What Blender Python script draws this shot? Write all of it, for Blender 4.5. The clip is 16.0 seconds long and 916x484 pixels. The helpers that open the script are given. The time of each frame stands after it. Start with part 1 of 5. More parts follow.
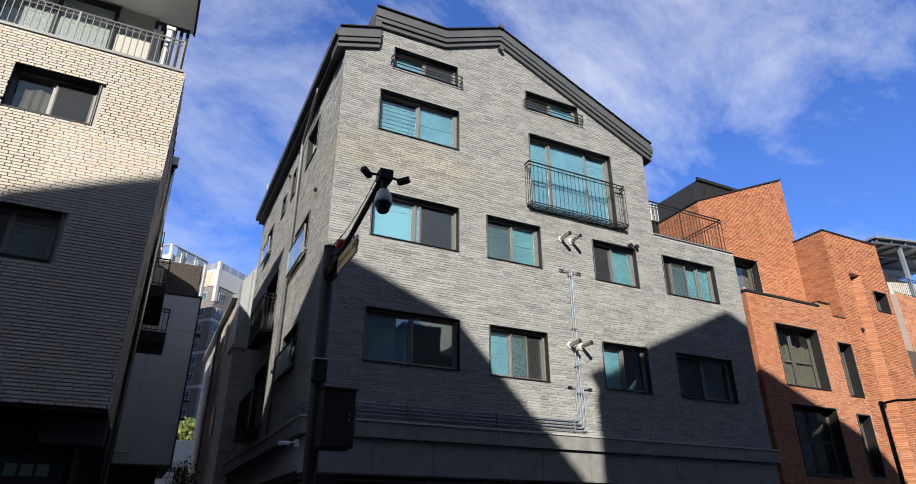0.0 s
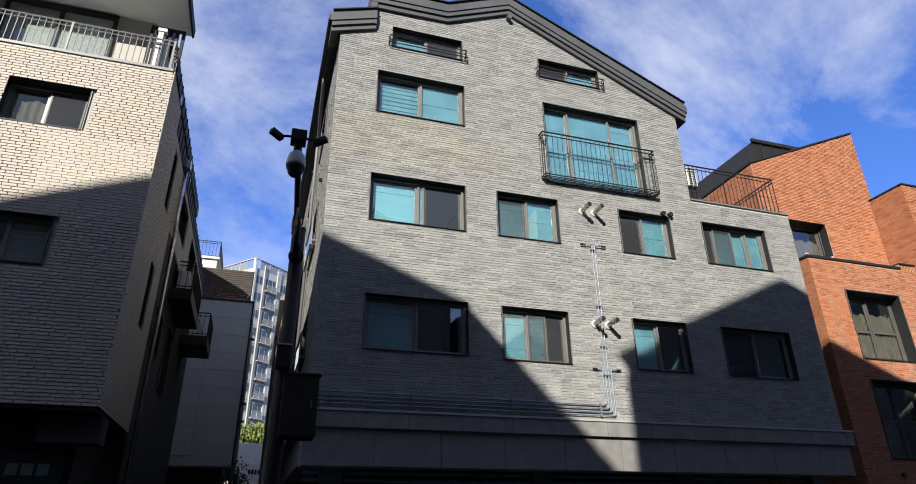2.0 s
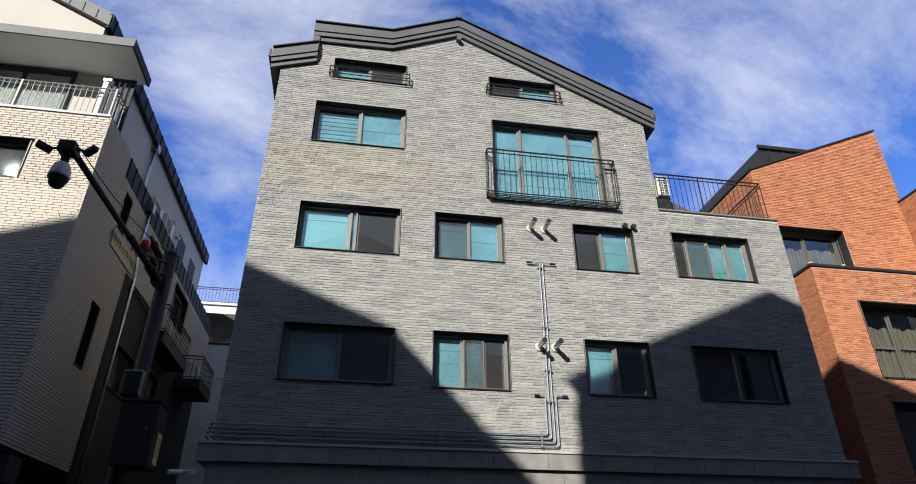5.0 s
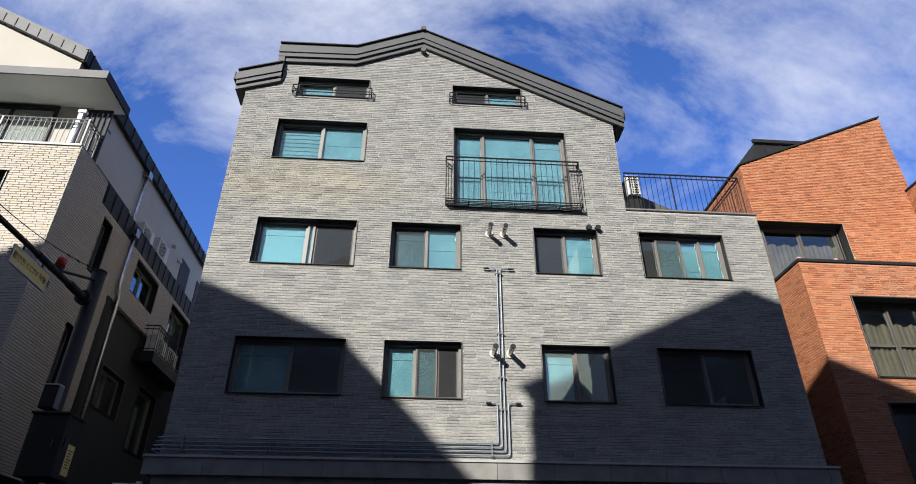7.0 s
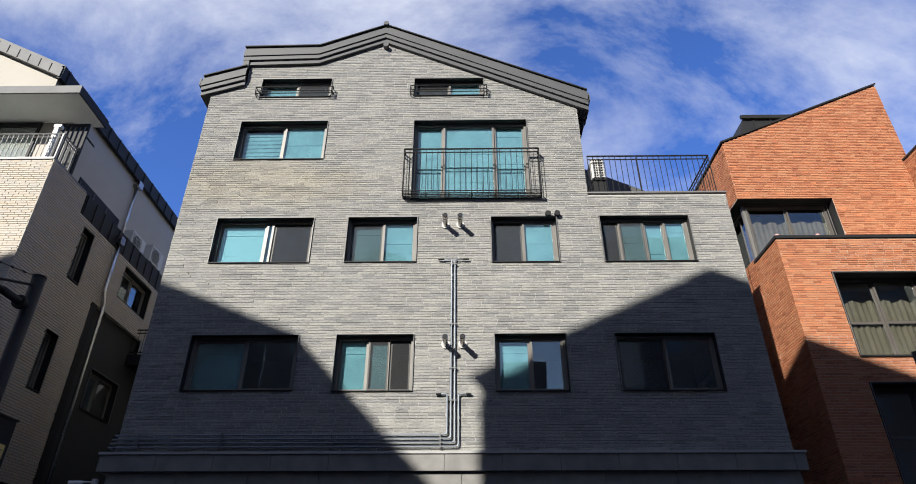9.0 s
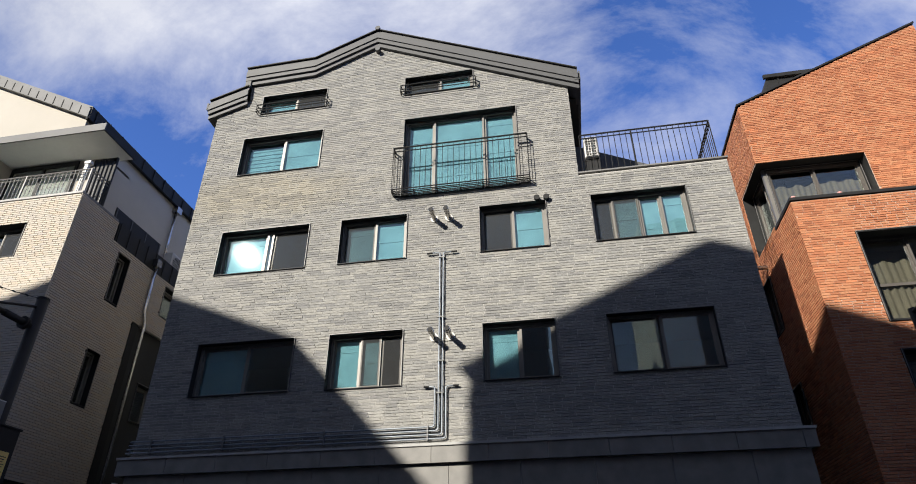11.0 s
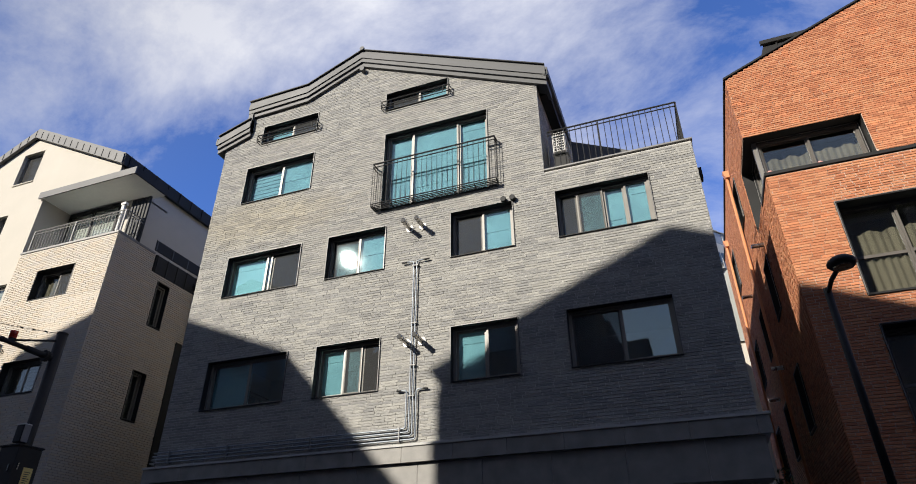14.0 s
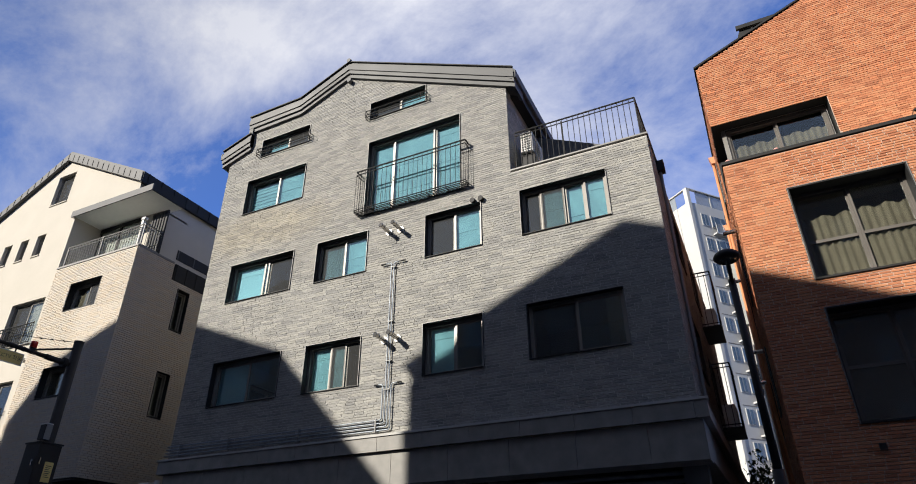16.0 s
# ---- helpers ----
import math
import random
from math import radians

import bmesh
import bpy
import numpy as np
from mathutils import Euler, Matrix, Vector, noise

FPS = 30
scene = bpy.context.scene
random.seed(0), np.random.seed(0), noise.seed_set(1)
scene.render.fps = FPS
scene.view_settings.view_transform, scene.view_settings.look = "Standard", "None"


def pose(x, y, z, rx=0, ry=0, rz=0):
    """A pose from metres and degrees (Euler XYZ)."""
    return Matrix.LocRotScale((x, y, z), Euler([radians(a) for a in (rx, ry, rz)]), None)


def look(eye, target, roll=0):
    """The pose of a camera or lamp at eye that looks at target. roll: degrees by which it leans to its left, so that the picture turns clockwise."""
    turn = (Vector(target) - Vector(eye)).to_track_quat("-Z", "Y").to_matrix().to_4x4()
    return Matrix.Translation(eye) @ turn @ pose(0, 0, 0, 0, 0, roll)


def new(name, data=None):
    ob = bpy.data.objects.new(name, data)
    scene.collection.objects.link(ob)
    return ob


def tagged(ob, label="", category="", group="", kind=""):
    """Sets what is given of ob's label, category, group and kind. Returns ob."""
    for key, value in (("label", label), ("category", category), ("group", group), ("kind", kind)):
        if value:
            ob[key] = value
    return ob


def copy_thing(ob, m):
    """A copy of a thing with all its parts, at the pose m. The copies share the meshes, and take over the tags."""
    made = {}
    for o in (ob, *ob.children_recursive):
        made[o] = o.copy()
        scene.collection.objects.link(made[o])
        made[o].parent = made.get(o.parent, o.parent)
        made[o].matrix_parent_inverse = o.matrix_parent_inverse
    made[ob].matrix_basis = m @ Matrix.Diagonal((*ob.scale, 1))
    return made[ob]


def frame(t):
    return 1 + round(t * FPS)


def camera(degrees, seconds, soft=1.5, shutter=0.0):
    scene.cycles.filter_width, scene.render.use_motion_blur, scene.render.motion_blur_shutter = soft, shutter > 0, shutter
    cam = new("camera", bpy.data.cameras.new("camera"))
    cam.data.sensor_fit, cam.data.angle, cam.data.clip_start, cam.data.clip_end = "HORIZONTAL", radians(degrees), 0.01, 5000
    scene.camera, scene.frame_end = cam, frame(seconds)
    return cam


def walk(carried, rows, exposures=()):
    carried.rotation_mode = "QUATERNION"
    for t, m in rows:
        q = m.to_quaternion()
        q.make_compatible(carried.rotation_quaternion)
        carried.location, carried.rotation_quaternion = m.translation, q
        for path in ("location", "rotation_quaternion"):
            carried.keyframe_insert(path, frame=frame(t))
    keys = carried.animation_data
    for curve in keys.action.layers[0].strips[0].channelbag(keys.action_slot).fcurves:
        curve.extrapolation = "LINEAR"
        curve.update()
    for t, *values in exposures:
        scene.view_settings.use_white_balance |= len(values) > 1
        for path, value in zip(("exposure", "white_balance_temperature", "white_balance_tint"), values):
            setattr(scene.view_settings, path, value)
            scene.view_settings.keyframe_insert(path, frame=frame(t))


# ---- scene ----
cam = camera(72.4, 16.0, soft=1.0)
PATH = [
    (0, (-0.115, -0.715, 1.826), (0.681, 0.916, 2.666), -0.0),
    (0.5, (0.366, -0.713, 1.815), (1.075, 0.958, 2.654), -0.3),
    (1, (0.845, -0.694, 1.796), (1.487, 1.007, 2.63), -0.2),
    (1.5, (1.353, -0.607, 1.739), (1.936, 1.112, 2.578), -0.4),
    (2, (1.762, -0.543, 1.736), (2.313, 1.186, 2.576), -0.6),
    (2.5, (2.276, -0.517, 1.722), (2.787, 1.219, 2.575), -0.7),
    (3, (2.731, -0.445, 1.705), (3.211, 1.291, 2.573), -0.7),
    (3.5, (3.273, -0.453, 1.623), (3.711, 1.281, 2.518), -0.7),
    (4, (3.883, -0.48, 1.586), (4.263, 1.254, 2.508), -0.4),
    (6.5, (6.489, -0.603, 1.445), (6.654, 1.112, 2.462), 0.1),
    (7, (7.025, -0.587, 1.411), (7.143, 1.129, 2.431), 0.2),
    (7.5, (7.491, -0.579, 1.417), (7.571, 1.142, 2.433), 0.1),
    (8, (7.946, -0.542, 1.409), (7.994, 1.18, 2.425), -0.0),
    (8.5, (8.409, -0.472, 1.373), (8.424, 1.249, 2.391), -0.1),
    (9, (8.93, -0.484, 1.316), (8.906, 1.238, 2.333), -0.0),
    (11.3, (11.26, -0.102, 1.13), (10.924, 1.581, 2.157), -0.3),
    (11.5, (11.433, -0.098, 1.131), (11.076, 1.581, 2.157), -0.3),
    (12, (11.875, -0.036, 1.131), (11.462, 1.632, 2.153), -0.3),
    (12.5, (12.281, -0.028, 1.121), (11.823, 1.629, 2.142), -0.4),
    (13, (12.697, -0.025, 1.104), (12.197, 1.621, 2.124), -0.5),
    (13.5, (13.133, -0.004, 1.11), (12.593, 1.633, 2.125), -0.5),
    (14, (13.685, 0.007, 1.144), (13.09, 1.63, 2.149), -0.4),
    (14.5, (14.165, 0.026, 1.148), (13.521, 1.637, 2.142), -0.4),
    (15, (14.601, -0.068, 1.074), (13.927, 1.535, 2.061), -0.5),
    (15.5, (15.135, -0.022, 1.047), (14.415, 1.565, 2.028), -0.3),
    (16, (15.599, -0.029, 0.977), (14.847, 1.546, 1.953), -0.4),
]
walk(cam, [(t, look(eye, target, roll)) for t, eye, target, roll in PATH],
     [(0, 0.34, 6250, 10), (8.5, 0.34, 6250, 10), (11.5, 0.34, 6550, 10), (16, 0.34, 6600, 10)])


# ---- world and sun ----
SUN_WAY = Vector((-6.8, -11.2, 7.0)).normalized()  # towards the sun
world = bpy.data.worlds.new("sky")
scene.world = world
world.use_nodes = True
wn, wl = world.node_tree.nodes, world.node_tree.links
sky = wn.new("ShaderNodeTexSky")
sky.sky_type, sky.sun_disc = "NISHITA", False
sky.sun_elevation = math.asin(SUN_WAY.z)
sky.sun_rotation = math.atan2(SUN_WAY.x, SUN_WAY.y)
sky.air_density, sky.dust_density, sky.ozone_density = 1.0, 0.0, 3.0
tc = wn.new("ShaderNodeTexCoord")
wm = wn.new("ShaderNodeMapping")
wm.inputs["Rotation"].default_value = (0.3, 0.5, 0.6)
wm.inputs["Scale"].default_value = (1.0, 2.0, 1.7)
wl.new(tc.outputs["Generated"], wm.inputs["Vector"])
cl = wn.new("ShaderNodeTexNoise")
cl.inputs["Scale"].default_value, cl.inputs["Detail"].default_value = 2.3, 10.0
cl.inputs["Roughness"].default_value, cl.inputs["Distortion"].default_value = 0.65, 0.3
wl.new(wm.outputs["Vector"], cl.inputs["Vector"])
cr = wn.new("ShaderNodeValToRGB")
cr.color_ramp.elements[0].position, cr.color_ramp.elements[0].color = 0.43, (0, 0, 0, 1)
cr.color_ramp.elements[1].position, cr.color_ramp.elements[1].color = 0.84, (0.9, 0.9, 0.9, 1)
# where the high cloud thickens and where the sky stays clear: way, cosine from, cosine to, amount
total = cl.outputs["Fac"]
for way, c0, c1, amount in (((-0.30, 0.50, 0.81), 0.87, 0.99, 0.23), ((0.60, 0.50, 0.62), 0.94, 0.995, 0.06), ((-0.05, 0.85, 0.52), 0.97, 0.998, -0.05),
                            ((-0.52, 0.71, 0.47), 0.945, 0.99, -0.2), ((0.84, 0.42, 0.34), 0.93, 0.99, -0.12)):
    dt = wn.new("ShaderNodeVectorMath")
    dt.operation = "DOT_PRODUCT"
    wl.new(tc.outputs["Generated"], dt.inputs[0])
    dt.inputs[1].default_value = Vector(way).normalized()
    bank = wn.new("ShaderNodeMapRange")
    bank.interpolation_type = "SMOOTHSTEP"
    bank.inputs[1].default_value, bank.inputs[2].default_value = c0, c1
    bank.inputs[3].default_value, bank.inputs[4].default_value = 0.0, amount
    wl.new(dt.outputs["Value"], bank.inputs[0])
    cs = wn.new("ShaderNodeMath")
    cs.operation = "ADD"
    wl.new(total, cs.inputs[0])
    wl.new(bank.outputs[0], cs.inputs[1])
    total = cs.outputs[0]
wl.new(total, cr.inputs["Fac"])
cm = wn.new("ShaderNodeMix")
cm.data_type = "RGBA"
wl.new(cr.outputs["Color"], cm.inputs["Factor"])
blue = wn.new("ShaderNodeMix")
blue.data_type, blue.blend_type = "RGBA", "MULTIPLY"
blue.inputs["Factor"].default_value = 1.0
blue.inputs[7].default_value = (0.95, 1.30, 2.16, 1)
wl.new(sky.outputs["Color"], blue.inputs[6])
wl.new(blue.outputs[2], cm.inputs[6])
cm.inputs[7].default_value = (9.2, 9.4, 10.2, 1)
# pale haze round the sun, out of view, added to make shade less blue
dh = wn.new("ShaderNodeVectorMath")
dh.operation = "DOT_PRODUCT"
wl.new(tc.outputs["Generated"], dh.inputs[0])
dh.inputs[1].default_value = SUN_WAY
haze = wn.new("ShaderNodeMapRange")
haze.inputs[1].default_value, haze.inputs[2].default_value = 0.1, 0.9
haze.inputs[3].default_value, haze.inputs[4].default_value = 0.0, 0.85
wl.new(dh.outputs["Value"], haze.inputs[0])
hm = wn.new("ShaderNodeMix")
hm.data_type = "RGBA"
wl.new(haze.outputs[0], hm.inputs["Factor"])
wl.new(cm.outputs[2], hm.inputs[6])
hm.inputs[7].default_value = (2.2, 2.4, 2.75, 1)
wl.new(hm.outputs[2], wn["Background"].inputs["Color"])
wn["Background"].inputs["Strength"].default_value = 0.079
sun = new("sun", bpy.data.lights.new("sun", "SUN"))
sun.data.energy, sun.data.angle, sun.data.color = 6.4, radians(0.53), (1.0, 0.945, 0.85)
sun.matrix_basis = look((0, 0, 40), Vector((0, 0, 40)) - SUN_WAY)


# ---- materials ----
def surf(name, c1, c2, rough=0.8, metal=0.0, scale=3.0, fine=45.0, bump=0.15, vary="", spread=0.5, extra=None, stain=None, spec=0.5, veil=0.0, streak=0.0, grain=0.45, broad=1.0):
    """A two-scale procedural surface; vary: "island" or "object" gives each piece its own tone between dark and light."""
    m = bpy.data.materials.new(name)
    m.use_nodes = True
    n, l = m.node_tree.nodes, m.node_tree.links
    b = n["Principled BSDF"]
    b.inputs["Roughness"].default_value, b.inputs["Metallic"].default_value = rough, metal
    b.inputs["Specular IOR Level"].default_value = spec
    co = n.new("ShaderNodeTexCoord")
    geo = n.new("ShaderNodeNewGeometry")
    big = n.new("ShaderNodeTexNoise")
    big.inputs["Scale"].default_value, big.inputs["Detail"].default_value = scale, 5
    small = n.new("ShaderNodeTexNoise")
    small.inputs["Scale"].default_value, small.inputs["Detail"].default_value = fine, 4
    l.new(geo.outputs["Position"], big.inputs["Vector"])
    flat = n.new("ShaderNodeMapping")
    flat.inputs["Scale"].default_value = (1 - 0.8 * streak, 1 - 0.8 * streak, 1 + 0.6 * streak)
    l.new(geo.outputs["Position"], flat.inputs["Vector"])
    l.new(flat.outputs["Vector"], small.inputs["Vector"])
    add = n.new("ShaderNodeMath")
    add.operation = "MULTIPLY_ADD"
    l.new(small.outputs["Fac"], add.inputs[0])
    add.inputs[1].default_value = grain
    bw = n.new("ShaderNodeMath")
    bw.operation = "MULTIPLY"
    bw.inputs[1].default_value = broad
    l.new(big.outputs["Fac"], bw.inputs[0])
    l.new(bw.outputs[0], add.inputs[2])
    rng = n.new("ShaderNodeMapRange")
    rng.inputs[1].default_value, rng.inputs[2].default_value = (grain + broad) / 2 - 0.28, (grain + broad) / 2 + 0.28
    l.new(add.outputs[0], rng.inputs[0])
    mix = n.new("ShaderNodeMix")
    mix.data_type = "RGBA"
    mix.inputs[6].default_value, mix.inputs[7].default_value = (*c1, 1), (*c2, 1)
    l.new(rng.outputs[0], mix.inputs["Factor"])
    col = mix.outputs[2]
    if vary:
        src = n.new("ShaderNodeObjectInfo").outputs["Random"] if vary == "object" else geo.outputs["Random Per Island"]
        ramp = n.new("ShaderNodeValToRGB")
        e = ramp.color_ramp.elements
        lo, hi = 1 - spread, 1 + spread * 0.6
        e[0].position, e[0].color = 0.0, (lo, lo, lo * 1.02, 1)
        e[1].position, e[1].color = 1.0, (hi, hi * 0.985, hi * 0.95, 1)
        mid = e.new(0.25)
        mid.color = (1 - spread * 0.25,) * 3 + (1,)
        if extra:
            k = e.new(0.9)
            k.color = (*extra, 1)
        l.new(src, ramp.inputs["Fac"])
        mul = n.new("ShaderNodeMix")
        mul.data_type, mul.blend_type = "RGBA", "MULTIPLY"
        mul.inputs["Factor"].default_value = 1.0
        l.new(col, mul.inputs[6])
        l.new(ramp.outputs["Color"], mul.inputs[7])
        col = mul.outputs[2]
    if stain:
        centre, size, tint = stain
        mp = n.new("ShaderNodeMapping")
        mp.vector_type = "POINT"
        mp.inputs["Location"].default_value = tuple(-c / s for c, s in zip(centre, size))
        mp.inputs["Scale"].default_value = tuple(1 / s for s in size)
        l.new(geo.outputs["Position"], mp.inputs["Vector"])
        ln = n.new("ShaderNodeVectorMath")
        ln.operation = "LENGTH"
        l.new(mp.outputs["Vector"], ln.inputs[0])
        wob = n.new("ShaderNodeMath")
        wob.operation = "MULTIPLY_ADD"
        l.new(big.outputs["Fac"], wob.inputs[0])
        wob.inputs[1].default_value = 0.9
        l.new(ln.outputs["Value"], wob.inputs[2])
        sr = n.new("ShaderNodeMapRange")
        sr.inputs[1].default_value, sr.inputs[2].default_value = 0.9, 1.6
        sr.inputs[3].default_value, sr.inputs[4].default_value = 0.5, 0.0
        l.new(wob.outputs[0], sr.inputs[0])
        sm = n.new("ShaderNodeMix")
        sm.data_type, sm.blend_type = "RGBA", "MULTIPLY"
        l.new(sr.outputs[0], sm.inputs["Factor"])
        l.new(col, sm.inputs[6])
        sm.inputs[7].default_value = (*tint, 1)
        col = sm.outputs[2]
    l.new(col, b.inputs["Base Color"])
    rr = n.new("ShaderNodeMapRange")
    rr.inputs[3].default_value, rr.inputs[4].default_value = max(0.02, rough - 0.1), min(1, rough + 0.1)
    l.new(big.outputs["Fac"], rr.inputs[0])
    l.new(rr.outputs[0], b.inputs["Roughness"])
    if veil:
        tr, mx = n.new("ShaderNodeBsdfTransparent"), n.new("ShaderNodeMixShader")
        mx.inputs[0].default_value = veil
        l.new(b.outputs[0], mx.inputs[1])
        l.new(tr.outputs[0], mx.inputs[2])
        l.new(mx.outputs[0], n["Material Output"].inputs["Surface"])
    if bump:
        bp = n.new("ShaderNodeBump")
        bp.inputs["Strength"].default_value, bp.inputs["Distance"].default_value = bump, 0.01
        l.new(small.outputs["Fac"], bp.inputs["Height"])
        l.new(bp.outputs["Normal"], b.inputs["Normal"])
    return m


def glass(name, tint, base=0.06):
    m = bpy.data.materials.new(name)
    m.use_nodes = True
    n, l = m.node_tree.nodes, m.node_tree.links
    n.remove(n["Principled BSDF"])
    tr, gl, mx, fr = n.new("ShaderNodeBsdfTransparent"), n.new("ShaderNodeBsdfGlossy"), n.new("ShaderNodeMixShader"), n.new("ShaderNodeLayerWeight")
    tr.inputs["Color"].default_value = (*tint, 1)
    gl.inputs["Roughness"].default_value = 0.015
    gl.inputs["Color"].default_value = (0.85, 0.95, 0.95, 1)
    fr.inputs["Blend"].default_value = 0.5
    pw = n.new("ShaderNodeMath")
    pw.operation = "POWER"
    pw.inputs[1].default_value = 4.0
    l.new(fr.outputs["Facing"], pw.inputs[0])
    ad = n.new("ShaderNodeMath")
    ad.operation = "MULTIPLY_ADD"
    ad.inputs[1].default_value, ad.inputs[2].default_value = 0.85, base
    l.new(pw.outputs[0], ad.inputs[0])
    # faint waviness of float glass
    geo, ns, bp = n.new("ShaderNodeNewGeometry"), n.new("ShaderNodeTexNoise"), n.new("ShaderNodeBump")
    ns.inputs["Scale"].default_value = 1.3
    l.new(geo.outputs["Position"], ns.inputs["Vector"])
    bp.inputs["Strength"].default_value, bp.inputs["Distance"].default_value = 0.06, 0.02
    l.new(ns.outputs["Fac"], bp.inputs["Height"])
    l.new(bp.outputs["Normal"], gl.inputs["Normal"])
    l.new(ad.outputs[0], mx.inputs[0])
    l.new(tr.outputs[0], mx.inputs[1])
    l.new(gl.outputs[0], mx.inputs[2])
    l.new(mx.outputs[0], n["Material Output"].inputs["Surface"])
    return m


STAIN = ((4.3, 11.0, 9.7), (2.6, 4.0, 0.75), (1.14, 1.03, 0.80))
GREY_A, GREY_B = (0.152, 0.15, 0.142), (0.345, 0.341, 0.325)
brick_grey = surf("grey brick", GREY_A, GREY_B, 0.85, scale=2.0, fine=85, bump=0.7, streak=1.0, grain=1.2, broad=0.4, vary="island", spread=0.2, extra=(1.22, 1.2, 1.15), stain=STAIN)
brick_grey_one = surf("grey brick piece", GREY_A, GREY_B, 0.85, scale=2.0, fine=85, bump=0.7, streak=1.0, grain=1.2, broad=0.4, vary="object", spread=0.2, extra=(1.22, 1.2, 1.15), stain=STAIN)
mortar_grey = surf("grey mortar", (0.4, 0.39, 0.365), (0.5, 0.485, 0.455), 0.95, bump=0.3)
CREAM_A, CREAM_B = (0.41, 0.369, 0.31), (0.515, 0.468, 0.4)
brick_cream = surf("cream brick", CREAM_A, CREAM_B, 0.65, scale=2.0, fine=60, bump=0.4, streak=0.6, grain=0.8, broad=0.4, vary="island", spread=0.12, extra=(1.0, 0.93, 0.84))
brick_cream_one = surf("cream brick piece", CREAM_A, CREAM_B, 0.65, scale=2.0, fine=60, bump=0.4, streak=0.6, grain=0.8, broad=0.4, vary="object", spread=0.12, extra=(1.0, 0.93, 0.84))
mortar_cream = surf("cream mortar", (0.35, 0.33, 0.3), (0.43, 0.405, 0.37), 0.95, bump=0.3)
RED_A, RED_B = (0.335, 0.11, 0.047), (0.54, 0.217, 0.104)
brick_red = surf("orange brick", RED_A, RED_B, 0.85, scale=2.0, fine=60, bump=0.5, streak=0.7, grain=1.0, broad=0.4, vary="island", spread=0.34, extra=(1.0, 1.22, 1.32))
brick_red_one = surf("orange brick piece", RED_A, RED_B, 0.85, scale=2.0, fine=60, bump=0.5, streak=0.7, grain=1.0, broad=0.4, vary="object", spread=0.34, extra=(1.0, 1.22, 1.32))
mortar_red = surf("red mortar", (0.42, 0.32, 0.26), (0.5, 0.39, 0.32), 0.95, bump=0.3)
brick_beige = surf("beige brick", (0.42, 0.36, 0.28), (0.52, 0.46, 0.37), 0.85, bump=0.3, vary="island", spread=0.25)
roof_metal = surf("dark grey sheet metal", (0.055, 0.056, 0.058), (0.08, 0.081, 0.083), 0.6, 0.0, scale=1.5, fine=20, bump=0.03)
dark_metal = surf("black painted metal", (0.013, 0.013, 0.013), (0.022, 0.022, 0.022), 0.6, 0.0, bump=0.03, spec=0.25)
frame_metal = surf("bronze grey window frame", (0.16, 0.15, 0.135), (0.21, 0.2, 0.18), 0.45, 0.2, bump=0.02)
brown_frame = surf("dark brown window frame", (0.085, 0.075, 0.065), (0.12, 0.108, 0.095), 0.5, 0.1, bump=0.02)
trim_metal = surf("grey window trim", (0.15, 0.145, 0.14), (0.2, 0.195, 0.19), 0.5, 0.1, bump=0.02)
stone = surf("grey granite", (0.14, 0.137, 0.13), (0.23, 0.224, 0.212), 0.6, scale=4, fine=120, bump=0.08, vary="island", spread=0.18)
stone_dark = surf("dark granite", (0.1, 0.1, 0.1), (0.15, 0.15, 0.15), 0.6, scale=4, fine=120, bump=0.08, vary="island", spread=0.2)
ledge_pale = surf("pale granite", (0.3, 0.298, 0.285), (0.4, 0.396, 0.38), 0.6, scale=4, fine=120, bump=0.06)
stucco = surf("cream stucco", (0.42, 0.392, 0.34), (0.48, 0.448, 0.392), 0.9, scale=1.2, fine=90, bump=0.2)
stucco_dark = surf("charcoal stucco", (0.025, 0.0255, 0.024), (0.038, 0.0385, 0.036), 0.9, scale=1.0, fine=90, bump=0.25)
white_paint = surf("white paint", (0.5, 0.48, 0.43), (0.58, 0.56, 0.51), 0.6, bump=0.05)
room_paint = surf("dim room plaster", (0.3, 0.29, 0.27), (0.36, 0.35, 0.33), 0.9, bump=0.0)
blind_cloth = surf("pale blind cloth", (0.4, 0.42, 0.42), (0.68, 0.7, 0.69), 0.8, scale=1.6, fine=9, bump=0.03)
screen_cloth = surf("grey insect screen", (0.04, 0.041, 0.042), (0.075, 0.076, 0.076), 0.9, scale=1.6, fine=300, bump=0.0, veil=0.76)
bright_blind = surf("white blind cloth", (0.72, 0.74, 0.73), (0.82, 0.84, 0.82), 0.8, scale=1.2, fine=9, bump=0.03)
pipe_orange = surf("orange painted pipe", (0.48, 0.19, 0.085), (0.56, 0.24, 0.11), 0.5, bump=0.02)
curtain_cloth = surf("olive curtain cloth", (0.2, 0.178, 0.138), (0.31, 0.28, 0.22), 0.9, bump=0.1)
galvanised = surf("galvanised pipe", (0.2, 0.23, 0.265), (0.28, 0.31, 0.345), 0.45, 0.3, bump=0.03)
steel = surf("stainless steel", (0.35, 0.33, 0.31), (0.48, 0.46, 0.43), 0.25, 0.95, bump=0.02)
polished = surf("polished steel", (0.62, 0.6, 0.57), (0.75, 0.73, 0.7), 0.2, 0.95, bump=0.02)
pole_paint = surf("dark brown pole paint", (0.02, 0.017, 0.015), (0.03, 0.026, 0.023), 0.6, 0.0, bump=0.06, spec=0.25)
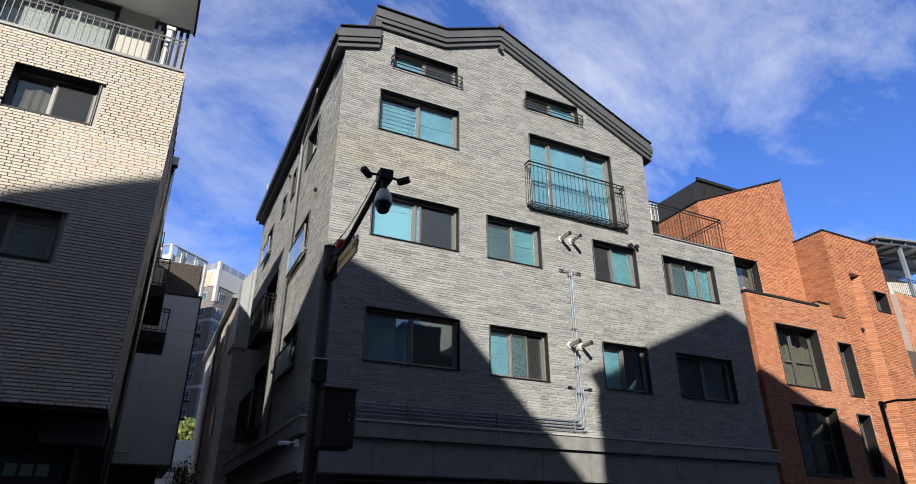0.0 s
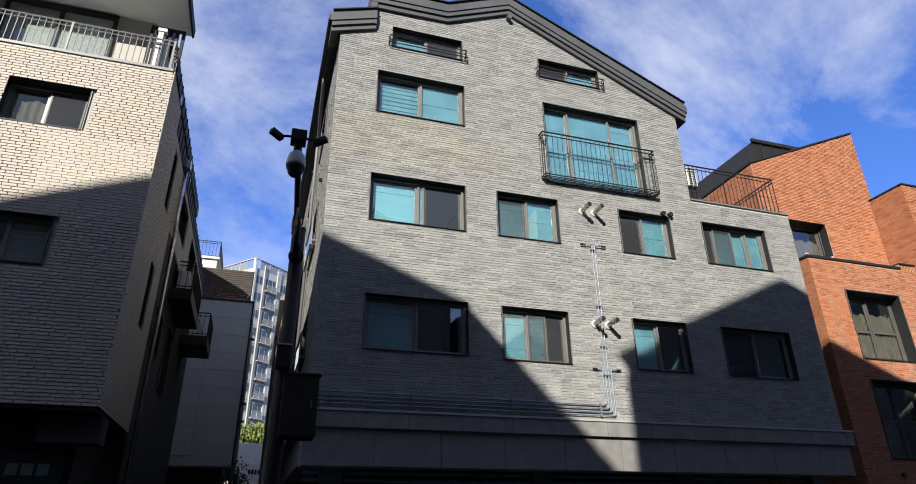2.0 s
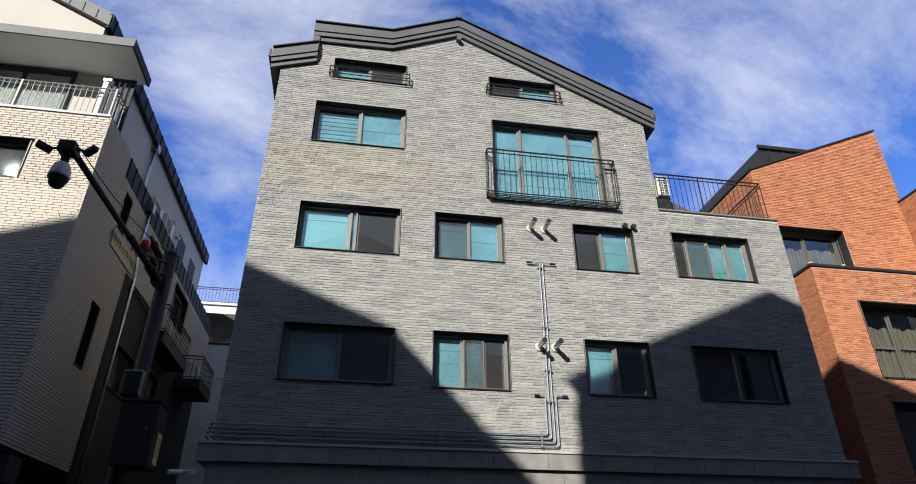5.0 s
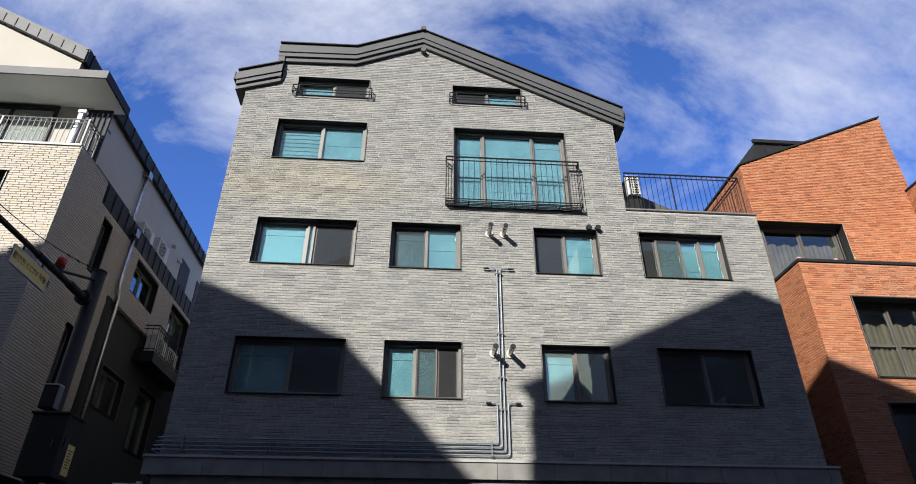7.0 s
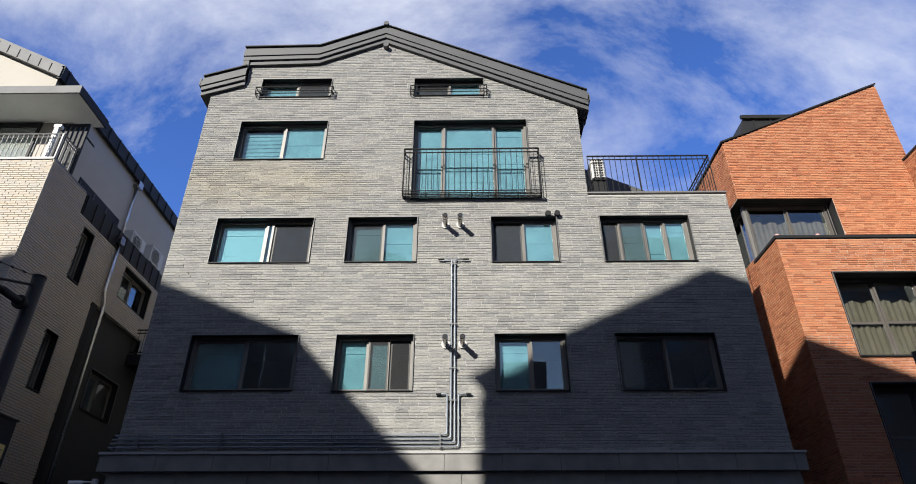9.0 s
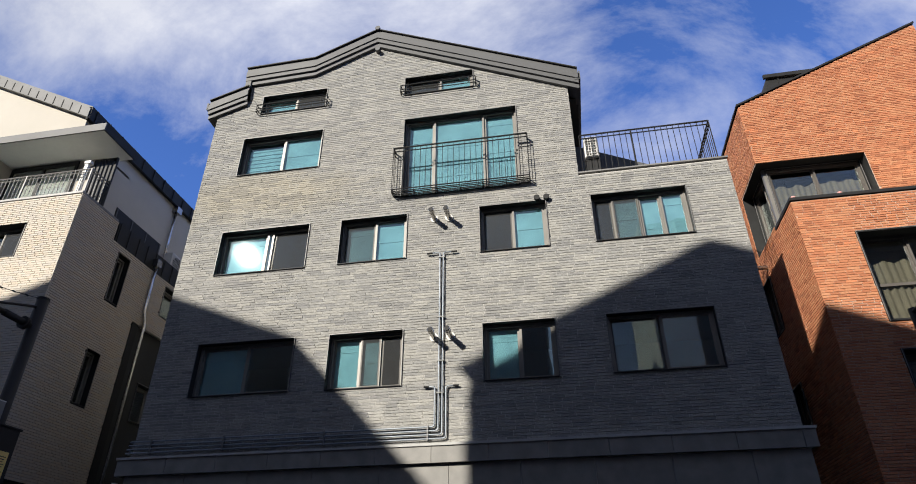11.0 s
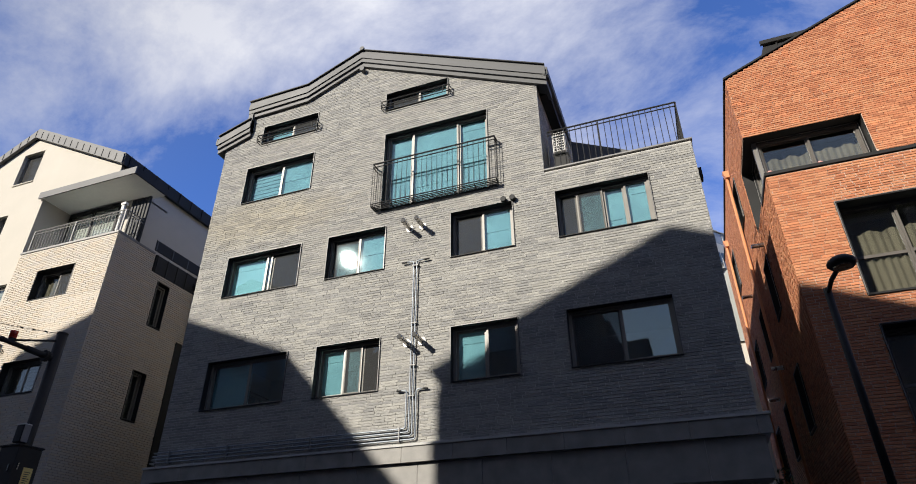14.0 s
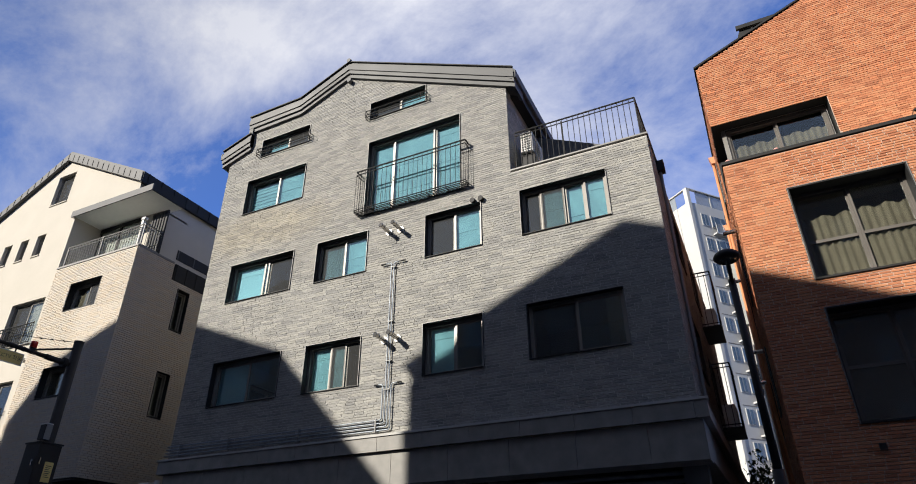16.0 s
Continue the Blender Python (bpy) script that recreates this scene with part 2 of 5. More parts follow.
tile_white = surf("pale grey wall panel", (0.4, 0.41, 0.42), (0.47, 0.48, 0.49), 0.5, scale=1, bump=0.03, vary="island", spread=0.06)
seam_metal = surf("grey green seamed metal", (0.24, 0.25, 0.235), (0.31, 0.32, 0.30), 0.5, 0.1, scale=1, bump=0.03)
# dark timber, deepened further to hold the shade on the roof screen
wood = surf("dark wood deepened for shade", (0.02, 0.015, 0.012), (0.046, 0.03, 0.021), 0.7, scale=6, bump=0.2, vary="island", spread=0.4)
asphalt = surf("asphalt", (0.04, 0.04, 0.042), (0.06, 0.06, 0.062), 0.9, scale=0.6, fine=140, bump=0.4)
tower_white = surf("white tower paint", (0.40, 0.395, 0.38), (0.47, 0.465, 0.45), 0.8, scale=0.2, bump=0.0)
tower_grey = surf("brown grey tower paint", (0.15, 0.135, 0.12), (0.2, 0.18, 0.165), 0.8, scale=0.2, bump=0.0)
tower_orange = surf("orange tower paint", (0.6, 0.34, 0.2), (0.66, 0.4, 0.25), 0.8, scale=0.2, bump=0.0)
leaf = surf("yellow green leaves", (0.08, 0.12, 0.02), (0.2, 0.22, 0.05), 0.7, bump=0.0, vary="island", spread=0.4)
leaf_dark = surf("dark green leaves", (0.03, 0.05, 0.02), (0.06, 0.09, 0.03), 0.7, bump=0.0, vary="island", spread=0.4)
red_plastic = surf("red plastic", (0.5, 0.03, 0.02), (0.6, 0.05, 0.03), 0.3, bump=0.0)
yellow_sign = surf("yellow sign sheet", (0.62, 0.45, 0.12), (0.7, 0.52, 0.18), 0.5, bump=0.0)
white_plastic = surf("white plastic", (0.52, 0.51, 0.48), (0.6, 0.59, 0.56), 0.35, bump=0.0)
# kept dark so that the unseen houses bounce little light
opp_brick = surf("brown brick", (0.06, 0.047, 0.04), (0.09, 0.07, 0.06), 0.9, bump=0.2)
teal_glass = glass("teal window glass", (0.74, 0.895, 0.925), 0.17)
clear_glass = glass("grey window glass", (0.82, 0.83, 0.81), 0.12)


# ---- building helpers ----
def world_of(ob):
    m = ob.matrix_basis.copy()
    while ob.parent:
        ob = ob.parent
        m = ob.matrix_basis @ m
    return m


def thing(name, at, label, category, group="", kind=""):
    ob = new(name)
    ob.matrix_basis = Matrix.Translation(at)
    return tagged(ob, label, category, group, kind)


def finish(name, bm, material, parent=None, label="", smooth=False):
    if parent:
        bm.transform(world_of(parent).inverted())
    bmesh.ops.recalc_face_normals(bm, faces=bm.faces)
    me = bpy.data.meshes.new(name)
    bm.to_mesh(me)
    bm.free()
    for p in me.polygons:
        p.use_smooth = smooth
    me.materials.append(material)
    ob = new(name, me)
    if parent:
        ob.parent = parent
    return tagged(ob, label)


part = finish


def shared(name, me, parent, m):
    """One more object on a mesh that others use too, placed at m in the world."""
    ob = new(name, me)
    ob.parent = parent
    ob.matrix_basis = world_of(parent).inverted() @ m
    return ob


def box(bm, x0, x1, y0, y1, z0, z1, bev=0.0):
    r = bmesh.ops.create_cube(bm, size=1.0)
    for v in r["verts"]:
        v.co = Vector((x0 + (v.co.x + 0.5) * (x1 - x0), y0 + (v.co.y + 0.5) * (y1 - y0), z0 + (v.co.z + 0.5) * (z1 - z0)))
    if bev:
        es = list({e for v in r["verts"] for e in v.link_edges})
        bmesh.ops.bevel(bm, geom=es, offset=bev, segments=2, affect="EDGES", profile=0.5)
    return bm


def boxes(*specs, bev=0.0):
    bm = bmesh.new()
    for s in specs:
        box(bm, *s, bev=bev)
    return bm


def prism(bm, pts, a0, a1, axis="y"):
    """A polygon of (u, z) pairs drawn out along y (u is x) or along x (u is y)."""
    place = (lambda u, z, a: (u, a, z)) if axis == "y" else (lambda u, z, a: (a, u, z))
    lo = [bm.verts.new(place(u, z, a0)) for u, z in pts]
    hi = [bm.verts.new(place(u, z, a1)) for u, z in pts]
    bm.faces.new(lo)
    bm.faces.new(hi[::-1])
    for i in range(len(pts)):
        j = (i + 1) % len(pts)
        bm.faces.new((lo[i], lo[j], hi[j], hi[i]))
    return bm


def tube(bm, pts, r, sides=10, caps=True):
    """A pipe along a line of points, mitred at its bends."""
    pts = [Vector(p) for p in pts]
    rings, up = [], None
    for i, p in enumerate(pts):
        a = (pts[i] - pts[i - 1]).normalized() if i else (pts[1] - pts[0]).normalized()
        b = (pts[i + 1] - pts[i]).normalized() if i + 1 < len(pts) else a
        d = (a + b).normalized()
        k = 1 / max(0.3, d.dot(a))
        if up is None:
            up = Vector((0, 0, 1)) if abs(d.z) < 0.9 else Vector((0, 1, 0))
        s = d.cross(up).normalized()
        up2 = s.cross(d).normalized()
        bend = (b - a)
        ring = []
        for n in range(sides):
            t = 2 * math.pi * n / sides
            off = s * math.cos(t) * r + up2 * math.sin(t) * r
            if bend.length > 1e-4:
                bd = bend.normalized()
                off += bd * off.dot(bd) * (k - 1)
            ring.append(bm.verts.new(p + off))
        rings.append(ring)
        up = up2
    for q, w in zip(rings, rings[1:]):
        for n in range(sides):
            bm.faces.new((q[n], q[(n + 1) % sides], w[(n + 1) % sides], w[n]))
    if caps:
        bm.faces.new(rings[0][::-1])
        bm.faces.new(rings[-1])
    return bm


def rounded(pts, r=0.05, steps=4):
    """Bends of a line rounded off."""
    pts = [Vector(p) for p in pts]
    out = [pts[0]]
    for a, b, c in zip(pts, pts[1:], pts[2:]):
        p, q = b + (a - b).normalized() * r, b + (c - b).normalized() * r
        for i in range(steps + 1):
            t = i / steps
            out.append(p.lerp(b, t).lerp(b.lerp(q, t), t))
    return out + [pts[-1]]


def carve(ob, cutters, material):
    """Cuts boxes out of a mesh for good; the cut faces take the given material."""
    bm = bmesh.new()
    for c in cutters:
        box(bm, *c)
    bmesh.ops.recalc_face_normals(bm, faces=bm.faces)
    cut = finish("cutter", bm, material)
    mod = ob.modifiers.new("cut", "BOOLEAN")
    mod.operation, mod.object, mod.solver, mod.material_mode = "DIFFERENCE", cut, "EXACT", "TRANSFER"
    m0 = ob.matrix_basis.copy()
    par = ob.parent
    bpy.context.view_layer.update()
    me = bpy.data.meshes.new_from_object(ob.evaluated_get(bpy.context.evaluated_depsgraph_get()))
    ob.modifiers.clear()
    ob.data = me
    bpy.data.objects.remove(cut)
    return ob


# a frame of reference on a wall: u to the right as seen from outside, v up, w outwards
def on_wall(face, at):
    """face: the way that the wall looks, "-y", "+x" or "-x"; at: the place of its plane."""
    if face == "-y":
        return Matrix(((1, 0, 0, 0), (0, 0, -1, at), (0, 1, 0, 0), (0, 0, 0, 1)))
    if face == "+x":
        return Matrix(((0, 0, 1, at), (1, 0, 0, 0), (0, 1, 0, 0), (0, 0, 0, 1)))
    return Matrix(((0, 0, -1, at), (-1, 0, 0, 0), (0, 1, 0, 0), (0, 0, 0, 1)))


def window(parent, face, at, u0, u1, v0, v1, panes, depth=0.2, glaz=None, label="", trim=0.035, rail=None, frame_mat=None, name="window", liner=None):
    """A window in a wall: liner and trim, one sash a pane and what hangs behind it.
    panes: (share of the width, what is behind: blind, slats, screen, dark or curtain)."""
    glaz, frame_mat = glaz or teal_glass, frame_mat or frame_metal
    M = on_wall(face, at)
    def p(nm, specs, mat, par, lab=""):
        bm = boxes(*specs)
        bm.transform(M)
        return part(nm, bm, mat, par, lab)
    t = trim
    # liner, standing 18 mm proud of the bricks
    w = p(name, [(u0 - t, u0, v0 - t, v1 + t, -depth - 0.06, 0.022), (u1, u1 + t, v0 - t, v1 + t, -depth - 0.06, 0.022),
                 (u0, u1, v1, v1 + t, -depth - 0.06, 0.022)] if not liner else
          [(u0 - t, u0, v0 - t, v1 + t, -depth - 0.06, 0.001), (u1, u1 + t, v0 - t, v1 + t, -depth - 0.06, 0.001),
           (u0, u1, v1, v1 + t, -depth - 0.06, 0.001)], liner or dark_metal, parent, label)
    edge = 0.012
    if not liner:
        p("trim", [(u0 - t, u0 - t + edge, v0 - t, v1 + t, 0.022, 0.03), (u1 + t - edge, u1 + t, v0 - t, v1 + t, 0.022, 0.03),
                   (u0 - t + edge, u1 + t - edge, v1 + t - edge, v1 + t, 0.022, 0.03)], trim_metal, w)
    p("window_sill", [(u0, u1, v0 - t, v0, -depth - 0.06, 0.035)], liner or dark_metal, w)
    f = 0.05
    p("window_frame", [(u0, u0 + f, v0, v1, -depth - 0.1, -depth), (u1 - f, u1, v0, v1, -depth - 0.1, -depth),
                       (u0 + f, u1 - f, v1 - f, v1, -depth - 0.1, -depth), (u0 + f, u1 - f, v0, v0 + f * 0.7, -depth - 0.1, -depth)], frame_mat, w)
    x = u0 + f
    full = u1 - u0 - 2 * f
    lo, hi = v0 + f * 0.7, v1 - f
    for i, (share, kind) in enumerate(panes):
        a, b = x, x + share * full
        x = b
        d = -depth - (0.02 if i % 2 else 0.055)
        s = 0.045
        p("sash", [(a, a + s, lo, hi, d - 0.03, d), (b - s, b, lo, hi, d - 0.03, d),
                   (a + s, b - s, hi - s, hi, d - 0.03, d), (a + s, b - s, lo, lo + s, d - 0.03, d)], frame_mat, w)
        g = p("pane", [(a + s, b - s, lo + s, hi - s, d - 0.018, d - 0.012)], glaz, w)
        g.visible_shadow = True
        if rail and rail < 1:
            zz = lo + (hi - lo) * rail
            p("glazing_bar", [(a + s, b - s, zz - 0.03, zz + 0.03, d - 0.03, d + 0.004)], frame_mat, w)
        e = d - 0.06
        if kind in ("blind", "bright", "screen_blind"):
            nb = max(2, round((hi - lo) / 0.27))
            hb = (hi - lo) / nb
            p("blind", [(a - 0.01, b + 0.01, lo + k * hb, lo + (k + 1) * hb - 0.004, e - 0.008 - 0.004 * ((k * 7 + i) % 3), e - 0.004 * ((k * 7 + i) % 3)) for k in range(nb)], bright_blind if kind == "bright" else blind_cloth, w)
        elif kind == "slats":
            n = int((hi - lo) / 0.06)
            top = 0.9
            bm = boxes(*[(a, b, lo + 0.06 * k, lo + 0.06 * k + 0.052, e - 0.006 - 0.012 * (k % 2), e - 0.012 * (k % 2)) for k in range(int(n * top))])
            bm.transform(M)
            part("blind", bm, blind_cloth, w, "horizontal slatted blind")
        if kind in ("screen", "screen_blind"):
            p("insect_screen", [(a + s * 0.4, b - s * 0.4, lo + s * 0.4, hi - s * 0.4, d + 0.002, d + 0.005)], screen_cloth, w)
        if kind == "curtain":
            bm = bmesh.new()
            n = max(8, int((b - a) / 0.035))
            ring = []
            for k in range(n + 1):
                u = a + (b - a) * k / n
                off = 0.03 * math.sin(k * 1.7) + 0.012 * math.sin(k * 0.63 + a)
                ring.append((bm.verts.new((u, lo, e + off)), bm.verts.new((u, hi - 0.24 * (hi - lo) - 0.07 * math.sin(k * 0.3 + 2 * a) ** 2, e + off * 0.6))))
            for q, r in zip(ring, ring[1:]):
                bm.faces.new((q[0], r[0], r[1], q[1]))
            bm.transform(M)
            part("curtain", bm, curtain_cloth, w, "", True)
    return w


def bricks(parent, face, at, spans, holes, course, length, joint, mat, one_mat, seed, single=None, v_from=0.0, v_to=20.0, run=False, relief=0.006):
    """Brickwork on a wall. spans(v) gives the stretches of u that the wall has at height v; holes: u0, u1, v0, v1.
    single: the stretch of plan u0, u1, v0, v1 whose bricks are pieces of their own."""
    M = on_wall(face, at)
    rng = random.Random(seed)
    verts, faces = [], []
    unit = None
    count = 0
    k = 0
    v = v_from
    step = course
    while v + course * 0.5 < v_to:
        course = step * rng.uniform(0.93, 1.07)
        z0, z1 = v + joint / 2, v + course - joint / 2
        mid = v + course / 2
        parts = list(spans(mid))
        for h0, h1, g0, g1 in holes:
            if g0 < mid < g1:
                nxt = []
                for a, b in parts:
                    if h1 <= a or h0 >= b:
                        nxt.append((a, b))
                    else:
                        if h0 > a:
                            nxt.append((a, h0))
                        if h1 < b:
                            nxt.append((h1, b))
                parts = nxt
        for a, b in parts:
            u = a - length * (0.5 * (k % 2) + rng.uniform(0.0, 0.3) if run else rng.random())
            while u < b:
                ln = length * (rng.uniform(0.96, 1.04) if run else rng.choice((0.7, 0.85, 1.0, 1.0, 1.15)))
                c0, c1 = max(a, u), min(b, u + ln - joint)
                u += ln
                if c1 - c0 < 0.03:
                    continue
                pr = rng.uniform(0.0, relief)
                if single and count < 300 and single[0] < (c0 + c1) / 2 < single[1] and single[2] < mid < single[3]:
                    if unit is None:
                        bm = bmesh.new()
                        box(bm, 0, 1, 0, 1, -0.03, 0)
                        bmesh.ops.recalc_face_normals(bm, faces=bm.faces)
                        unit = bpy.data.meshes.new("brick")
                        bm.to_mesh(unit)
                        bm.free()
                        unit.materials.append(one_mat)
                    shared("brick", unit, parent, M @ Matrix.Translation((c0, z0, pr)) @ Matrix.Diagonal((c1 - c0, z1 - z0, 1, 1)))
                    count += 1
                    continue
                i = len(verts)
                ch = 0.003
                for uu, vv in ((c0, z0), (c1, z0), (c1, z1), (c0, z1)):
                    verts.append(M @ Vector((uu, vv, -0.02)))
                for uu, vv in ((c0 + ch, z0 + ch), (c1 - ch, z0 + ch), (c1 - ch, z1 - ch), (c0 + ch, z1 - ch)):
                    verts.append(M @ Vector((uu, vv, pr)))
                faces.append((i + 4, i + 5, i + 6, i + 7))
                for q in range(4):
                    r = (q + 1) % 4
                    faces.append((i + q, i + r, i + 4 + r, i + 4 + q))
        v += course
        k += 1
    me = bpy.data.meshes.new("brickwork")
    inv = world_of(parent).inverted()
    me.from_pydata([inv @ q for q in verts], [], faces)
    me.materials.append(mat)
    ob = new("brickwork", me)
    ob.parent = parent
    return tagged(ob, kind="stuff")


def railing(name, parent, a, b, z0, z1, step, bar=0.008, mat=None, mid=True, top=0.02, label="", bottom=True):
    """A straight metal railing from a to b (x, y) with upright bars."""
    mat = mat or dark_metal
    a, b = Vector((a[0], a[1], 0)), Vector((b[0], b[1], 0))
    d = (b - a).normalized()
    bm = tube(bmesh.new(), [a + Vector((0, 0, z1)), b + Vector((0, 0, z1))], top, 6)
    r = part(name, bm, mat, parent, label)
    for z in ((z1 - 0.1,) if mid else ()) + ((z0 + 0.06,) if bottom else ()):
        part("rail", tube(bmesh.new(), [a + Vector((0, 0, z)), b + Vector((0, 0, z))], top * 0.7, 6), mat, r)
    bm = bmesh.new()
    tube(bm, [(0, 0, 0), (0, 0, z1 - z0)], bar, 6)
    me = bpy.data.meshes.new("baluster")
    bm.to_mesh(me)
    bm.free()
    me.materials.append(mat)
    n = max(2, int((b - a).length / step))
    for i in range(n + 1):
        shared("baluster", me, r, Matrix.Translation(a.lerp(b, i / n) + Vector((0, 0, z0))))
    return r


# ---- ground ----
def ground_height(x):
    return 0.2 - 0.05 * min(max(x, -6.0), 26.0)


bm = bmesh.new()
xs = [-900, -60, -6, 0, 5, 10, 15, 20, 26, 60, 900]
ys = [-900, -60, -5, 0, 6, 11, 30, 60, 900]
grid = [[bm.verts.new((x, y, ground_height(x))) for x in xs] for y in ys]
for j in range(len(ys) - 1):
    for i in range(len(xs) - 1):
        bm.faces.new((grid[j][i], grid[j][i + 1], grid[j + 1][i + 1], grid[j + 1][i]))
tagged(finish("ground", bm, asphalt), "dark grey asphalt street sloping gently down", "ground", kind="structure")

# ---- grey brick house ----
MY = 11.02
ML, MU, MR = 2.61, 11.66, 14.71   # left side, right side of the tall part, right side of the low part
MB = 21.8                          # back
Z0 = 3.77                          # top of the stone ledge
house = thing("brick_house", (8.6, 16.0, -0.2), "four-storey grey long-brick house with a dark metal gable roof", "house")

WIN = {  # u0, u1, v0, v1 and panes of the street front
    "attic_l": (3.86, 5.57, 12.35, 12.90, [(0.5, "blind"), (0.5, "screen")]),
    "attic_r": (7.70, 9.38, 12.35, 12.87, [(0.5, "screen"), (0.5, "blind")]),
    "w4": (3.56, 5.61, 10.40, 11.50, [(0.5, "slats"), (0.5, "blind")]),
    "wb": (7.74, 10.38, 9.25, 11.48, [(0.25, "blind"), (0.47, "blind"), (0.28, "blind")]),
    "w3a": (3.53, 5.60, 7.66, 8.72, [(0.5, "bright"), (0.08, "blind"), (0.42, "screen")]),
    "w3b": (6.40, 7.86, 7.66, 8.72, [(0.5, "screen_blind"), (0.5, "blind")]),
    "w3c": (9.51, 10.88, 7.64, 8.71, [(0.48, "screen"), (0.52, "blind")]),
    "w3d": (11.87, 13.74, 7.64, 8.71, [(0.2, "screen"), (0.3, "screen_blind"), (0.24, "blind"), (0.26, "blind")]),
    "w2a": (3.55, 5.62, 4.92, 5.98, [(0.5, "blind"), (0.5, "dark")]),
    "w2b": (6.41, 7.88, 4.90, 5.98, [(0.4, "blind"), (0.3, "screen_blind"), (0.3, "screen")]),
    "w2c": (9.51, 10.85, 4.89, 5.98, [(0.5, "blind"), (0.5, "dark")]),
    "w2d": (11.86, 13.75, 4.89, 5.98, [(0.5, "screen"), (0.5, "dark")]),
}
SIDE = [  # left side of the house: y0, y1, z0, z1, panes
    (13.2, 14.4, 10.85, 11.85, [(0.5, "dark"), (0.5, "screen")]),
    (15.7, 16.2, 10.8, 11.65, [(1.0, "dark")]),
    (17.0, 17.6, 10.8, 11.4, [(1.0, "dark")]),
    (18.9, 20.0, 10.15, 11.2, [(0.5, "dark"), (0.5, "dark")]),
    (13.1, 14.7, 7.85, 8.95, [(0.5, "screen"), (0.5, "dark")]),
    (16.6, 18.4, 6.9, 8.75, [(0.5, "dark"), (0.5, "dark")]),
    (13.1, 14.6, 5.1, 6.1, [(0.5, "screen"), (0.5, "dark")]),
    (16.6, 18.4, 4.2, 6.0, [(0.5, "dark"), (0.5, "dark")]),
]
MSIDE = [(13.3, 4.9), (16.2, 4.9), (13.3, 7.6), (16.2, 7.6)]  # right side: y, z
# outline of the brick front under the roof
OUT = [(ML, Z0 - 0.05), (MR, Z0 - 0.05), (MR, 9.3), (MU, 9.3), (MU, 12.1), (6.88, 14.35), (5.2, 13.6), (3.28, 13.55), (3.28, 12.95), (ML, 12.72)]


bm = prism(bmesh.new(), OUT, MY + 0.006, MB)
body = part("wall", bm, mortar_grey, house, "grey long-brick wall with thin joints")
T = 0.28
inner = [(ML + T, 4.0), (MR - T, 4.0), (MR - T, 9.0), (MU - T, 9.0), (MU - T, 11.9), (6.88, 14.0), (ML + T, 12.4)]
bmi = prism(bmesh.new(), inner, MY + T, MB - T)
core = finish("cutter", bmi, room_paint)
mod = body.modifiers.new("cut", "BOOLEAN")
mod.operation, mod.object, mod.solver, mod.material_mode = "DIFFERENCE", core, "EXACT", "TRANSFER"
bpy.context.view_layer.update()
body.data = bpy.data.meshes.new_from_object(body.evaluated_get(bpy.context.evaluated_depsgraph_get()))
body.modifiers.clear()
bpy.data.objects.remove(core)
carve(body, [(a - 0.034, b + 0.034, MY - 0.3, MY + 0.5, c - 0.034, d + 0.034) for a, b, c, d, _ in WIN.values()]
      + [(MR - 0.5, MR + 0.3, y0 - 0.034, y0 + 1.234, z0 - 0.034, z0 + 1.134) for y0, z0 in MSIDE]
      + [(ML - 0.3, ML + 0.5, a - 0.034, b + 0.034, c - 0.034, d + 0.034) for a, b, c, d, _ in SIDE], room_paint)
for z in (6.6, 9.25, 12.0):
    part("floor_slab", boxes((ML + T - 0.02, (MR if z < 9.1 else MU) - T + 0.02, MY + T - 0.02, MB - T, z - 0.2 if z > 7 else z, z + 0.05)), room_paint, house)
part("room_wall", boxes((ML + T, MR - T, MY + 3.2, MY + 3.3, 4.0, 9.05), (ML + T, MU - T, MY + 3.2, MY + 3.3, 9.3, 11.95)), room_paint, house)
part("room_wall", boxes((6.0, 6.1, MY + T, MY + 3.2, 4.0, 12.2), (8.6, 8.7, MY + T, MY + 3.2, 4.0, 9.05), (11.2, 11.3, MY + T, MY + 3.2, 4.0, 9.05)), room_paint, house)
for k, (a, b, c, d, panes) in WIN.items():
    window(house, "-y", MY, a - 0.02, b + 0.02, c - 0.02, d + 0.02, panes, depth=0.12, trim=0.015)
for a, b, c, d, panes in SIDE:
    window(house, "-x", ML, -b, -a, c, d, panes, depth=0.12)

# roof: fascia bands in three courses and the sheet behind them
YF = 10.86
UP = [(3.26, 13.93), (5.2, 13.98), (6.88, 14.72), (11.93, 12.30)]
LOW = [(2.38, 12.90), (3.42, 13.26)]


def band(line, lo, hi, y0, y1, name, mat, parent, label=""):
    bm = bmesh.new()
    prism(bm, [(x, z - lo) for x, z in line] + [(x, z - hi) for x, z in reversed(line)], y0, y1)
    return part(name, bm, mat, parent, label)


